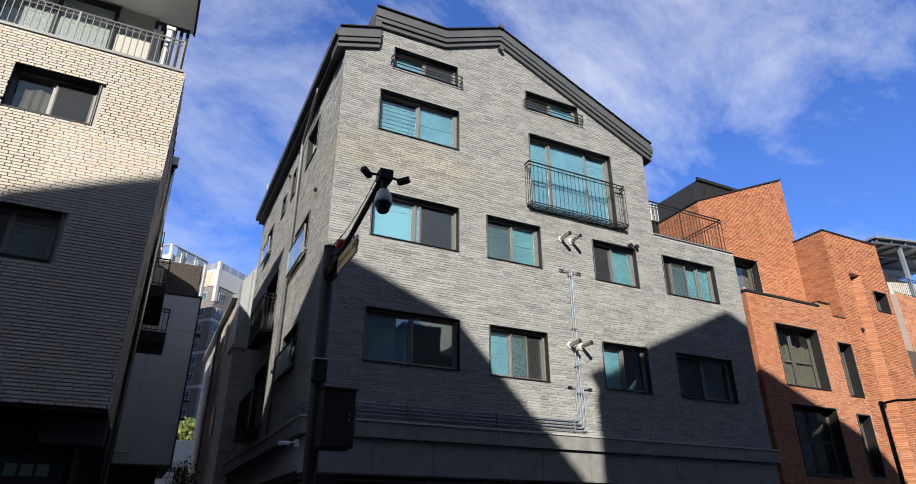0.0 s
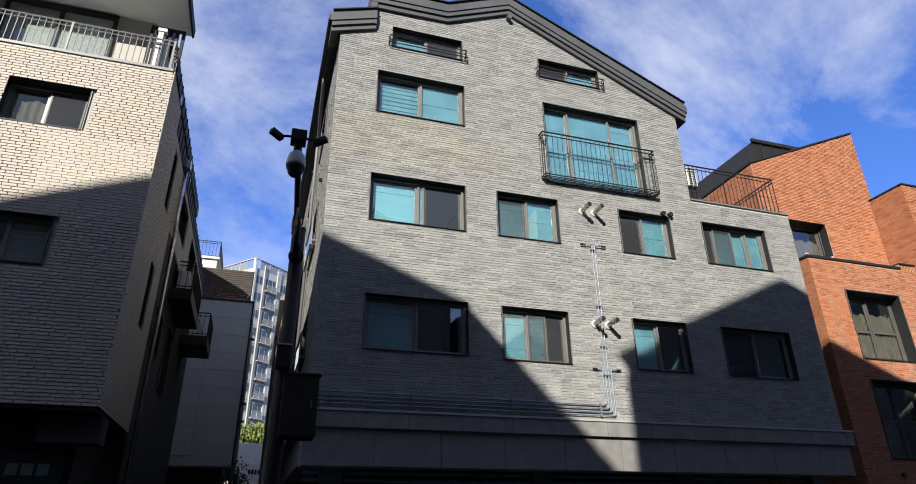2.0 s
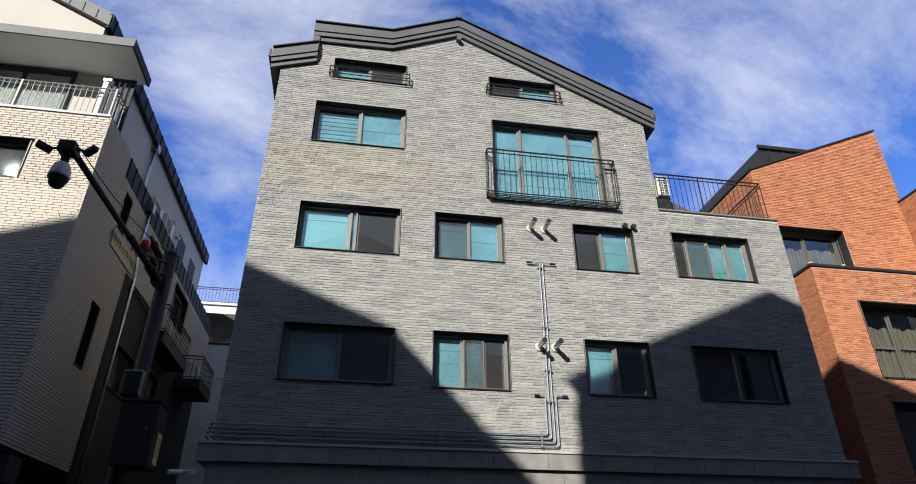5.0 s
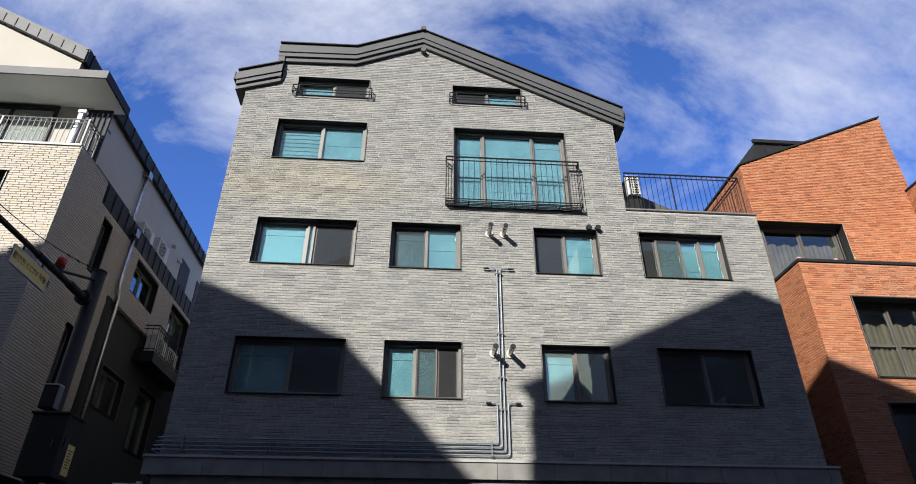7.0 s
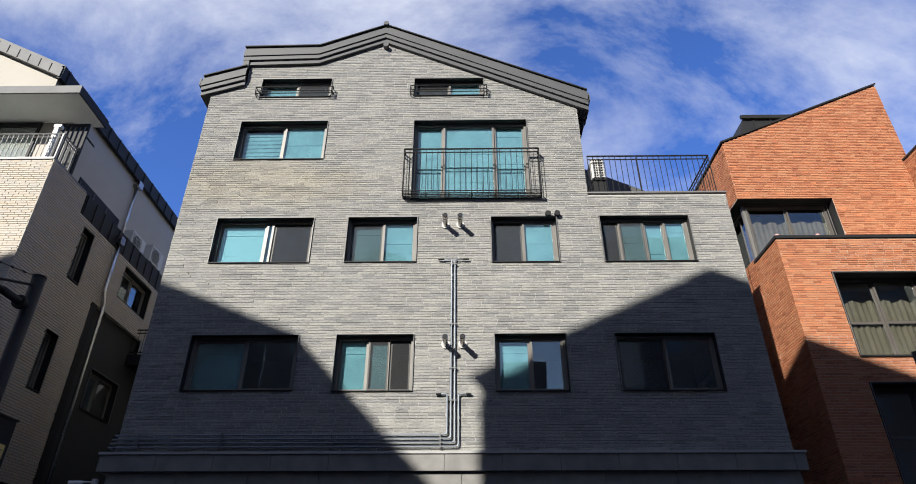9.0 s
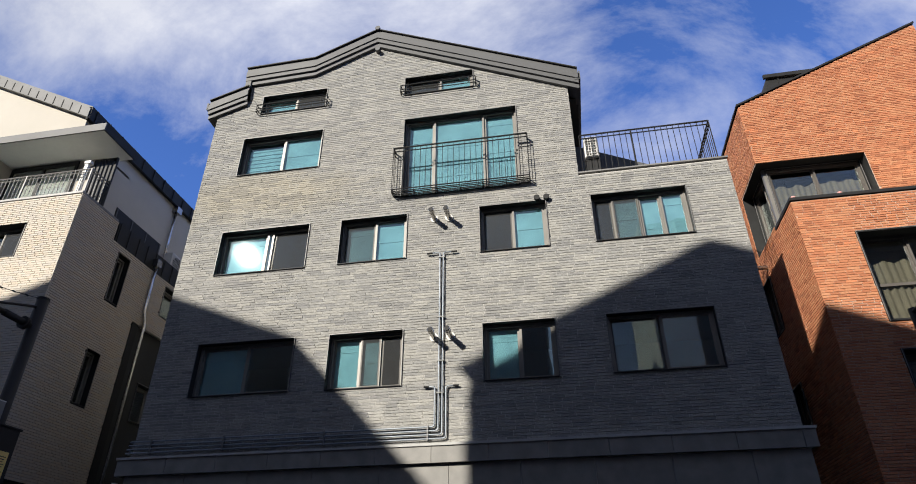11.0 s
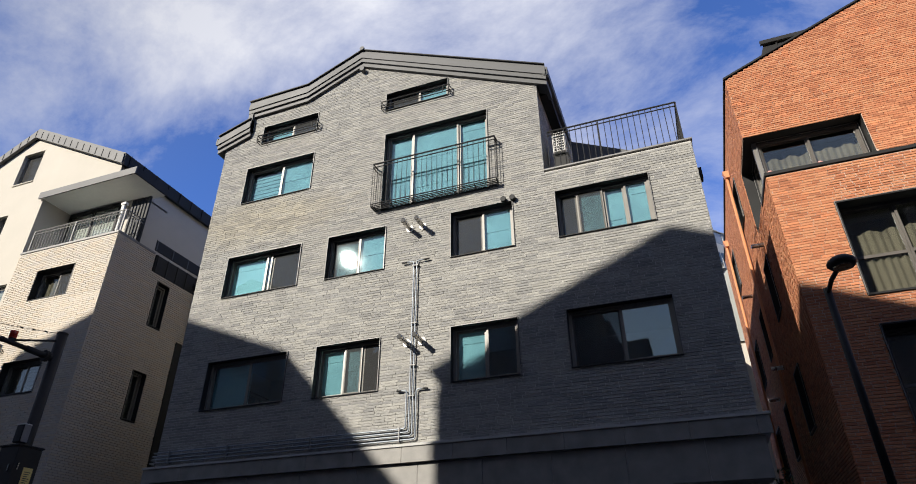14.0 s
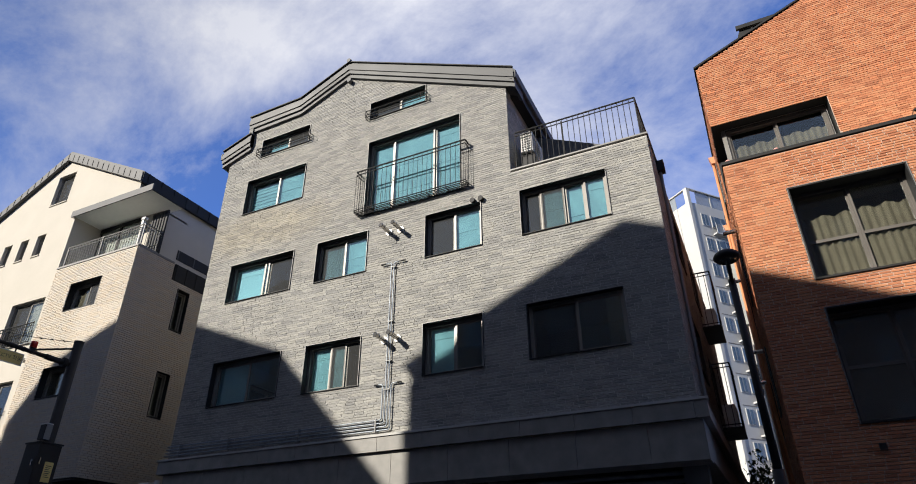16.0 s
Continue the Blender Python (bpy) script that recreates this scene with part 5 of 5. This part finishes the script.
# ---- shop under the cream house ----
shop = part("shop_front", boxes((-6.0, -1.05, 11.86, 11.9, 0.2, 3.5)), dark_metal, cream, "dark shop front under the overhang")
sb = part("shop_sign", boxes((-3.4, -1.15, 11.70, 11.82, 2.45, 2.98)), dark_metal, cream, "dark sign board with pale green letters")
sign_green = surf("pale green letters", (0.07, 0.12, 0.1), (0.09, 0.15, 0.12), 0.5, bump=0.0)
for i in range(3):
    part("letter_bar", boxes((-1.95 + i * 0.22, -1.78 + i * 0.22, 11.69, 11.70, 2.62, 2.8)), sign_green, sb)
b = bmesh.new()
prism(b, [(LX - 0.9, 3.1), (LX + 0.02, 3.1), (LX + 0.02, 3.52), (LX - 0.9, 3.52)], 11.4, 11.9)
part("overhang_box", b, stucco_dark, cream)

# ---- pale panelled house at the end of the alley ----
pan = thing("panel_house", (-2.0, 30.0, 0.2), "house clad in pale grey panels with a timber roof screen", "house")
TX, TY = 1.08, 26.5
pw = part("wall", boxes((-6.0, TX - 0.02, TY + 0.03, 34.0, 4.1, 10.75)), mortar_cream, pan)
for r in range(9):
    for c in range(5):
        part("panel", boxes((TX - 1.22 * (c + 1) + 0.008, TX - 1.22 * c - 0.008, TY, TY + 0.03, 4.1 + r * 0.74 + 0.008, 4.84 + r * 0.74 - 0.008)), tile_white, pw)
part("roof_edge", boxes((-6.0, TX + 0.05, TY - 0.04, TY + 0.2, 10.76, 10.84)), dark_metal, pan)
part("corner_trim", boxes((TX - 0.01, TX + 0.05, TY - 0.02, 34.0, 4.1, 10.76)), dark_metal, pan)
for i in range(15):
    part("screen_slat", boxes((-4.0, 0.92, TY + 0.25, TY + 0.29, 10.88 + i * 0.095, 10.96 + i * 0.095)), wood, pan)
for xx in (-3.9, -1.9, -0.6, 0.88):
    part("screen_post", boxes((xx, xx + 0.08, TY + 0.3, TY + 0.36, 10.84, 12.32)), wood, pan)
part("roof_room", boxes((-6.0, -0.95, 30.0, 34.0, 10.7, 14.0)), white_paint, pan, "white rendered roof room")
part("roof_room_coping", boxes((-6.0, -0.85, 29.9, 34.0, 14.0, 14.12)), white_paint, pan)
railing("roof_railing", pan, (-6.0, 30.0), (-0.9, 30.0), 14.12, 14.95, 0.16)
railing("roof_railing", pan, (-0.9, 30.0), (-0.9, 34.0), 14.12, 14.95, 0.16)
part("base", boxes((-6.0, TX - 0.4, TY + 0.9, 34.0, 0.0, 4.1)), stucco_dark, pan)
b = bmesh.new()
tube(b, rounded([(-0.45, TY - 0.04, 8.4), (-0.45, TY - 0.04, 4.5), (-1.4, TY - 0.04, 4.5)], 0.1), 0.035, 8)
part("downpipe", b, tile_white, pan)
for zz in (9.2, 6.5, 5.8):
    part("alley_lamp", boxes((TX + 0.05, TX + 0.25, TY + 0.2, TY + 0.35, zz, zz + 0.08)), dark_metal, pan)

# ---- beige brick house behind the grey one ----
bei = thing("beige_house", (5.0, 28.0, 0.2), "beige brick house with a grey seamed metal upper storey", "house")
bw = part("wall", boxes((2.35, 8.0, 23.2, 36.0, 0.0, 8.05), (2.37, 8.0, 24.4, 36.0, 8.0, 10.4)), mortar_cream, bei)
up = part("metal_storey", prism(bmesh.new(), [(2.33, 8.1), (8.0, 8.1), (8.0, 12.2), (3.2, 12.0), (2.33, 10.6)], 23.15, 24.3), seam_metal, bei, "grey seamed metal cladding")
for xx in (2.62, 2.95, 3.28, 3.6):
    part("seam", boxes((xx, xx + 0.02, 23.12, 23.15, 8.1, 11.0)), seam_metal, up)
part("cornice", boxes((2.25, 8.0, 23.05, 24.4, 7.98, 8.1)), seam_metal, bei)
for y0, z0 in ((26.0, 8.6), (28.5, 7.2), (31.0, 8.6), (26.0, 5.2)):
    part("window", boxes((2.3, 2.345, y0, y0 + 0.9, z0, z0 + 1.1)), frame_metal, bei)
b = bmesh.new()
tube(b, [(2.25, 29.5, 10.2), (2.25, 29.5, 0.5)], 0.05, 8)
part("downpipe", b, trim_metal, bei)
part("gutter", boxes((2.15, 2.37, 24.4, 36.0, 10.3, 10.45)), trim_metal, bei)

# ---- far end of the alley ----
end = thing("garden_wall", (2.0, 45.0, 0.2), "pale rendered wall with a sign band", "wall")
part("wall", boxes((-6.0, 9.0, 45.0, 45.4, 0.0, 7.2)), white_paint, end)
part("sign_band", boxes((-1.0, 6.0, 44.9, 45.0, 4.9, 5.9)), stucco, end)
for i in range(8):
    part("letter_bar", boxes((1.7 + i * 0.2, 1.84 + i * 0.2, 44.88, 44.9, 5.25, 5.55)), dark_metal, end)


def leaves(name, centre, size, n, seed, mat, label, trunk=None):
    """A shrub: stem with twigs and a crown of many small leaf clumps."""
    rng = random.Random(seed)
    root = thing(name, (centre[0], centre[1], trunk if trunk is not None else centre[2] - size[2]), label, "plant")
    b = bmesh.new()
    z0 = trunk if trunk is not None else centre[2] - size[2]
    tube(b, [(centre[0], centre[1], z0), (centre[0] + 0.03, centre[1], centre[2])], 0.05, 6)
    for k in range(8):
        a = rng.uniform(0, 6.28)
        q = Vector((math.cos(a) * size[0] * 0.6, math.sin(a) * size[1] * 0.6, rng.uniform(-0.2, 0.6) * size[2]))
        tube(b, [(centre[0], centre[1], centre[2] - size[2] * 0.5), Vector(centre) + q], 0.018, 5)
    part("trunk", b, wood, root)
    vs, fs = [], []
    inv = world_of(root).inverted()
    for k in range(n):
        d = Vector((rng.gauss(0, 0.45), rng.gauss(0, 0.45), rng.gauss(0, 0.45)))
        if d.length > 1.1:
            continue
        p = Vector(centre) + Vector((d.x * size[0], d.y * size[1], d.z * size[2]))
        e = Euler((rng.uniform(0, 6), rng.uniform(0, 6), rng.uniform(0, 6))).to_matrix()
        s = rng.uniform(0.03, 0.07) * max(1, size[0])
        i = len(vs)
        for u, v in ((-1, 0), (0, -0.5), (1, 0), (0, 0.5)):
            vs.append(inv @ (p + e @ Vector((u * s, v * s, 0.2 * s * u * u))))
        fs.append((i, i + 1, i + 2, i + 3))
    me = bpy.data.meshes.new("crown")
    me.from_pydata(vs, [], fs)
    me.materials.append(mat)
    ob = new("crown", me)
    ob.parent = root
    return root


leaves("bush", (2.6, 47.0, 7.9), (3.2, 1.0, 1.0), 2200, 5, leaf, "yellow-green bushes above the garden wall", 0.0)
leaves("potted_tree", (1.35, 22.5, 3.3), (0.5, 0.5, 0.7), 700, 6, leaf_dark, "small dark green tree in the alley", 0.1)
leaves("potted_tree", (15.3, 15.5, 2.9), (0.35, 0.35, 0.75), 600, 7, leaf_dark, "small dark green conifer between the houses", -0.6)


# ---- far apartment towers ----
def tower(m, length, depth, height, bays, side_mat, strip, label):
    """An apartment tower; its front runs from the origin along x, its blank side along y.
    bays: (from, to, "pair" or "balcony"); strip: a coloured stretch of the front (from, to, top) or None."""
    root = thing("apartment_tower", (0, 0, 0), label, "apartment building", "far towers")
    part("wall", boxes((0.0, length, 0.0, depth, 0.0, height)), tower_white, root)
    part("side_cladding", boxes((-0.06, 0.0, 1.7, depth, 0.0, height)), side_mat, root)
    part("corner_pillar", boxes((-0.08, 0.3, -0.08, 0.4, 0.0, height + 1.6)), tower_white, root)
    if strip:
        part("front_strip", boxes((strip[0], strip[1], -0.12, 0.0, 0.0, strip[2])), tower_orange, root)
    k = 1.2
    while k < length - 0.5:
        part("wind_screen", boxes((k, min(k + 1.9, length), 0.05, 0.1, height, height + 1.6)), tower_rail, root)
        part("screen_post", boxes((k + 1.9, k + 2.02, 0.0, 0.14, height, height + 1.66)), tower_white, root)
        k += 2.02
    k = 1.8
    while k < depth - 0.5:
        part("wind_screen", boxes((0.05, 0.1, k, min(k + 1.9, depth), height, height + 1.6)), tower_rail, root)
        part("screen_post", boxes((0.0, 0.14, k + 1.9, k + 2.02, height, height + 1.66)), tower_white, root)
        k += 2.02
    part("screen_beam", boxes((-0.08, length, -0.08, 0.2, height + 1.6, height + 1.72), (-0.08, 0.2, 0.2, depth, height + 1.6, height + 1.72)), tower_white, root)
    for s0, s1, kind in bays:
        for e in (s0 - 0.55, s1 + 0.2) if strip else ():
            part("pilaster", boxes((e, e + 0.35, -0.22, 0.0, 0.0, height + 0.9)), tower_white, root)
        z = height - 2.55
        while z > 5:
            h = 1.45
            wd = part("window", boxes((s0, s1, -0.05, 0.02, z, z + h)), tower_white, root)
            cuts = (s0, (s0 + s1) / 2, s1) if kind == "pair" else (s0, s0 + (s1 - s0) * 0.2, s0 + (s1 - s0) * 0.68, s1)
            for c0, c1 in zip(cuts, cuts[1:]):
                part("pane", boxes((c0 + 0.07, c1 - 0.07, -0.07, -0.05, z + 0.08, z + h - 0.08)), tower_glass, wd)
            if kind == "balcony":
                part("balcony_slab", boxes((s0 - 0.1, s1 + 0.1, -0.5, 0.0, z - 0.95, z - 0.8)), tower_white, wd)
                part("balcony_rail", boxes((s0, s1, -0.5, -0.46, z - 0.8, z + 0.25)), tower_rail, wd)
                n = int((s1 - s0) / 0.9)
                for q in range(n + 1):
                    xx = s0 + (s1 - s0) * q / n
                    part("balcony_post", boxes((xx - 0.03, xx + 0.03, -0.54, -0.5, z - 0.8, z + 0.3)), tower_white, wd)
            part("floor_joint", boxes((s0 - 0.2, s1 + 0.2, -0.02, 0.0, z - 1.2, z - 1.14)), tower_grey, root)
            z -= 2.9
    root.matrix_basis = m
    return root


tower_glass = surf("dark blue tower glass", (0.04, 0.06, 0.08), (0.07, 0.1, 0.13), 0.15, 0.0, scale=0.3, bump=0.0, vary="island", spread=0.6)
tower_rail = surf("pale glass balcony rail", (0.24, 0.26, 0.26), (0.31, 0.33, 0.33), 0.3, bump=0.0, veil=0.35)
tower(pose(-1.2, 99.6, 0, 0, 0, 41.8), 7.9, 14.0, 41.35, [(0.5, 1.8, "pair"), (2.6, 4.7, "balcony"), (5.9, 7.0, "pair")],
      tower_orange, (4.95, 5.5, 34.0), "white apartment tower with balconies and an orange side")


def banded_tower(m, height):
    """An apartment tower in brown-grey siding with white bands; its front runs along x from the corner, its side along y."""
    root = thing("apartment_tower", (0, 0, 0), "brown-grey apartment tower with white bands and a white top storey", "apartment building", "far towers")
    part("wall", boxes((0.0, 16.0, 0.0, 14.0, 0.0, height)), tower_grey, root)
    part("top_storey", boxes((-0.1, 16.0, -0.1, 14.0, height, height + 3.2)), tower_white, root)
    part("side_panel", boxes((-0.16, -0.1, 1.4, 4.2, height + 0.2, height + 2.6)), tower_orange, root)
    part("corner_pillar", boxes((-0.14, 0.5, -0.14, 0.5, height - 3.0, height + 4.6)), tower_white, root)
    for k in range(7):
        part("wind_screen", boxes((0.7 + 2.1 * k, 2.6 + 2.1 * k, 0.0, 0.06, height + 3.2, height + 4.5)), tower_rail, root)
        part("wind_screen", boxes((-0.02, 0.04, 0.7 + 1.9 * k, 2.4 + 1.9 * k, height + 3.2, height + 4.5)), tower_rail, root)
    z, k = height - 2.6, 0
    while z > 5:
        for horizontal, a in ((True, 0.9), (True, 4.2), (True, 7.5), (False, 1.8), (False, 4.3), (False, 6.8)):
            def spot(u0, u1, w0, w1, v0, v1):
                return (u0, u1, w0, w1, v0, v1) if horizontal else (w0, w1, u0, u1, v0, v1)
            wd = part("window", boxes(spot(a, a + 1.3, -0.08, 0.02, z, z + 1.5)), tower_white, root)
            for q in (0, 1):
                part("pane", boxes(spot(a + 0.08 + q * 0.6, a + 0.62 + q * 0.6, -0.1, -0.08, z + 0.1, z + 1.4)), tower_glass, wd)
        for q in range(5):
            part("siding_joint", boxes((-0.012, 16.0, -0.012, 0.0, z - 1.0 + q * 0.55, z - 0.96 + q * 0.55), (-0.012, 0.0, 0.0, 14.0, z - 1.0 + q * 0.55, z - 0.96 + q * 0.55)), wood, root)
        if k % 2:
            part("white_band", boxes((-0.04, 16.0, -0.04, 0.0, z - 1.05, z - 0.55), (-0.04, 0.0, 0.0, 14.0, z - 1.05, z - 0.55)), tower_white, root)
        z, k = z - 2.9, k + 1
    root.matrix_basis = m
    return root


banded_tower(pose(7.04, 112.0, 0, 0, 0, 41.8), 41.7)
tower(pose(13.64, 60, 0, 0, 0, 50), 14.0, 7.0, 36.4, [(1.3, 2.15, "pair"), (2.6, 4.5, "balcony"), (6.0, 8.4, "balcony"), (9.6, 12.0, "balcony")],
      tower_white, None, "white apartment tower with small glass balconies")

# ---- pale house behind the orange one ----
rear_pale = thing("rear_house", (19.0, 28.0, -1.0), "pale rendered house with a grey metal attic behind the orange one", "house")
part("wall", boxes((15.9, 22.0, 24.4, 32.0, -1.1, 10.6)), stucco, rear_pale)
part("attic", prism(bmesh.new(), [(15.75, 9.6), (16.6, 9.6), (16.6, 12.8), (16.3, 12.8), (15.75, 12.2)], 24.3, 31.0), seam_metal, rear_pale, "grey metal attic box")
for yy, zz in ((25.4, 7.4), (27.5, 5.0)):
    part("window", boxes((15.87, 15.9, yy, yy + 0.8, zz, zz + 1.0)), dark_metal, rear_pale)

# ---- brick house with a steel roof terrace, farther down the street ----
far = thing("terrace_house", (33.0, 18.0, -1.1), "brick house with a steel-framed roof terrace canopy", "house")
far_wall = part("wall", boxes((30.2, 40.0, 15.0, 24.0, -1.1, 11.9)), mortar_red, far)
part("cream_wall", boxes((30.9, 40.0, 16.8, 24.0, 11.9, 13.9)), stucco, far)
part("canopy_roof", prism(bmesh.new(), [(29.6, 14.55), (40.0, 15.9), (40.0, 16.0), (29.6, 14.65)], 14.8, 20.0), galvanised, far, "corrugated canopy roof")
for yy in (15.0, 16.5, 18.0):
    part("canopy_beam", prism(bmesh.new(), [(29.7, 14.4), (40.0, 15.75), (40.0, 15.88), (29.7, 14.53)], yy, yy + 0.1), galvanised, far)
for xx in (29.8, 31.0, 32.2, 33.5, 35.0):
    part("canopy_purlin", boxes((xx, xx + 0.07, 14.9, 20.0, 14.42 + (xx - 29.7) * 0.131, 14.55 + (xx - 29.7) * 0.131)), galvanised, far)
part("canopy_post", boxes((32.0, 32.16, 15.1, 15.26, 11.9, 14.8)), galvanised, far)
part("metal_box", boxes((30.3, 32.0, 17.0, 19.0, 13.2, 14.2)), roof_metal, far)
railing("terrace_railing", far, (30.3, 15.1), (40.0, 15.1), 11.95, 12.9, 0.16)

# ---- the rest of the row over the street, unseen, added to hold back sky light ----
# unseen block added to keep sky in the gap out of the window reflections
rear = thing("opposite_house", (-2.0, -20.0, 0.0), "unseen block added behind the row to darken window reflections", "house", "houses over the street")
part("wall", boxes((-16.0, 10.0, -24.0, -16.0, -1.3, 17.0)), opp_brick, rear)
# heights chosen to cut sky light on the shaded fronts and to suit reflections
for x0, x1, h in ((-60.0, -19.6, 7.5), (-19.3, -14.6, 12.5), (10.6, 12.6, 11.3), (12.6, 14.2, 9.8), (15.2, 17.0, 17.9), (17.0, 24.0, 18.0), (24.4, 60.0, 18.6)):
    ob = thing("opposite_house", ((x0 + x1) / 2, -9.0, 0.0), "unseen plain house over the street, sized by light and reflections", "house", "houses over the street")
    part("wall", boxes((x0, x1, -14.0, -5.0, -1.3, h)), stucco if h == 17.9 else opp_brick, ob)
    for i in range(int((x1 - x0) / 2.6)):
        for k in range(int((h - 4) / 2.8)):
            part("window", boxes((x0 + 0.8 + i * 2.6, x0 + 2.0 + i * 2.6, -4.99, -4.95, 3.2 + 2.8 * k, 4.5 + 2.8 * k)), roof_metal, ob)
for x0, x1 in ((-40.0, -12.2), (24.2, 29.0), (41.0, 60.0)):
    ob = thing("neighbour_house", ((x0 + x1) / 2, 16.0, 0.0), "plain brick house farther along the street", "house", "houses along the street")
    part("wall", boxes((x0, x1, 13.0, 21.0, -1.3, 8.2)), opp_brick, ob)


# ---- brickwork ----
def front_span(v):
    if v < 9.3:
        return [(ML, MR)]
    lo, hi = ML, MU
    if v > 12.0:
        hi = min(MU, 6.88 + (14.35 - v) / 0.4707)
    if v > 12.72:
        lo = 3.3
    if v > 13.5:
        lo = max(lo, 5.2 + (v - 13.6) * 2.24)
    return [(lo, hi)] if hi - lo > 0.1 else []


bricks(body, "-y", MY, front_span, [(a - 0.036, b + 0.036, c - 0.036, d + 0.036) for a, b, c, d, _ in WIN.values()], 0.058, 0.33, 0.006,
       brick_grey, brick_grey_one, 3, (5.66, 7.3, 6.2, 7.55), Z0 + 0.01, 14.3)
bricks(body, "-x", ML, lambda v: [(-MB, -MY)], [(-b - 0.036, -a + 0.036, c - 0.036, d + 0.036) for a, b, c, d, _ in SIDE], 0.058, 0.33, 0.006,
       brick_grey, brick_grey_one, 4, None, Z0 + 0.01, 12.6)
bricks(body, "+x", MU, lambda v: [(MY, MB)], [], 0.058, 0.33, 0.006, brick_grey, brick_grey_one, 5, None, 9.4, 12.0)
bricks(body, "+x", MR, lambda v: [(MY, MB)], [(y0 - 0.036, y0 + 1.236, z0 - 0.036, z0 + 1.136) for y0, z0 in MSIDE], 0.058, 0.33, 0.006, brick_grey, brick_grey_one, 6, None, Z0 + 0.01, 9.3)
bricks(blk, "-y", LY, lambda v: [(LW, LX)], [(a - 0.036, b + 0.036, c - 0.036, d + 0.036) for a, b, c, d, _ in LWIN], 0.061, 0.24, 0.010,
       brick_cream, brick_cream_one, 7, (-2.6, -0.67, 6.9, 8.6), 3.62, 10.42, run=True, relief=0.0025)
bricks(blk, "+x", LX, lambda v: [(LY, 14.0 if v < 8.2 else LBK if v < 9.86 else 12.45)], [(a - 0.036, b + 0.036, c - 0.036, d + 0.036) for a, b, c, d, _ in LSIDE], 0.061, 0.24, 0.010,
       brick_cream, brick_cream_one, 8, None, 3.62, 10.42, run=True, relief=0.004)
bricks(rlow, "-y", RY, lambda v: [(RX, RU)] if v < 8.4 else [(RX, 20.04)], [(a - 0.036, b + 0.036, c - 0.036, d + 0.036) for a, b, c, d, *_ in RWIN], 0.056, 0.21, 0.009,
       brick_red, brick_red_one, 9, (16.0, 17.0, 6.3, 8.6), -0.4, 8.62)
bricks(rlow, "-x", RX, lambda v: [(-RYU, -RY)], [], 0.056, 0.21, 0.009, brick_red, brick_red_one, 10, None, -0.4, 8.62)
bricks(rup, "-y", RYU, lambda v: [(RX if v < 12.38 else RX + (v - 12.38) / 0.4384, 20.86)], [(RX - 0.1, 18.46, 8.74, 10.57)], 0.056, 0.21, 0.009,
       brick_red, brick_red_one, 11, (18.6, 20.6, 9.2, 10.8), 8.6, 14.45)
bricks(rup, "-x", RX, lambda v: [(-RB_BACK, -RYU)], [(-(RYU + 1.6), -RYU + 0.1, 8.74, 10.57)] + [(-(y0 + w_) - 0.03, -y0 + 0.03, z0 - 0.03, z1 + 0.03) for y0, z0, z1, w_ in RSIDE], 0.056, 0.21, 0.009, brick_red, brick_red_one, 12, None, -0.4, 12.36)
bricks(rwing, "-y", RY, lambda v: [(RU, 23.75)], [(22.71, 23.49, 8.96, 9.76), (21.6, 22.25, -1, 10.25)], 0.056, 0.21, 0.009,
       brick_red, brick_red_one, 13, None, -0.4, 11.7)
bricks(rwing, "-x", RU, lambda v: [(-RB_BACK, -RY)], [], 0.056, 0.21, 0.009, brick_red, brick_red_one, 14, None, 8.3, 11.7)
bricks(far_wall, "-y", 14.995, lambda v: [(30.2, 36.0)], [], 0.09, 0.3, 0.01, brick_red, brick_red_one, 15, None, 3.0, 11.9)
bricks(bw, "-x", 2.345, lambda v: [(-36.0, -23.2 if v < 8.0 else -24.4)], [], 0.09, 0.3, 0.012, brick_beige, brick_beige, 16, None, 0.5, 10.3)
bricks(bw, "-y", 23.195, lambda v: [(2.35, 5.0)], [], 0.09, 0.3, 0.012, brick_beige, brick_beige, 17, None, 0.5, 7.95)
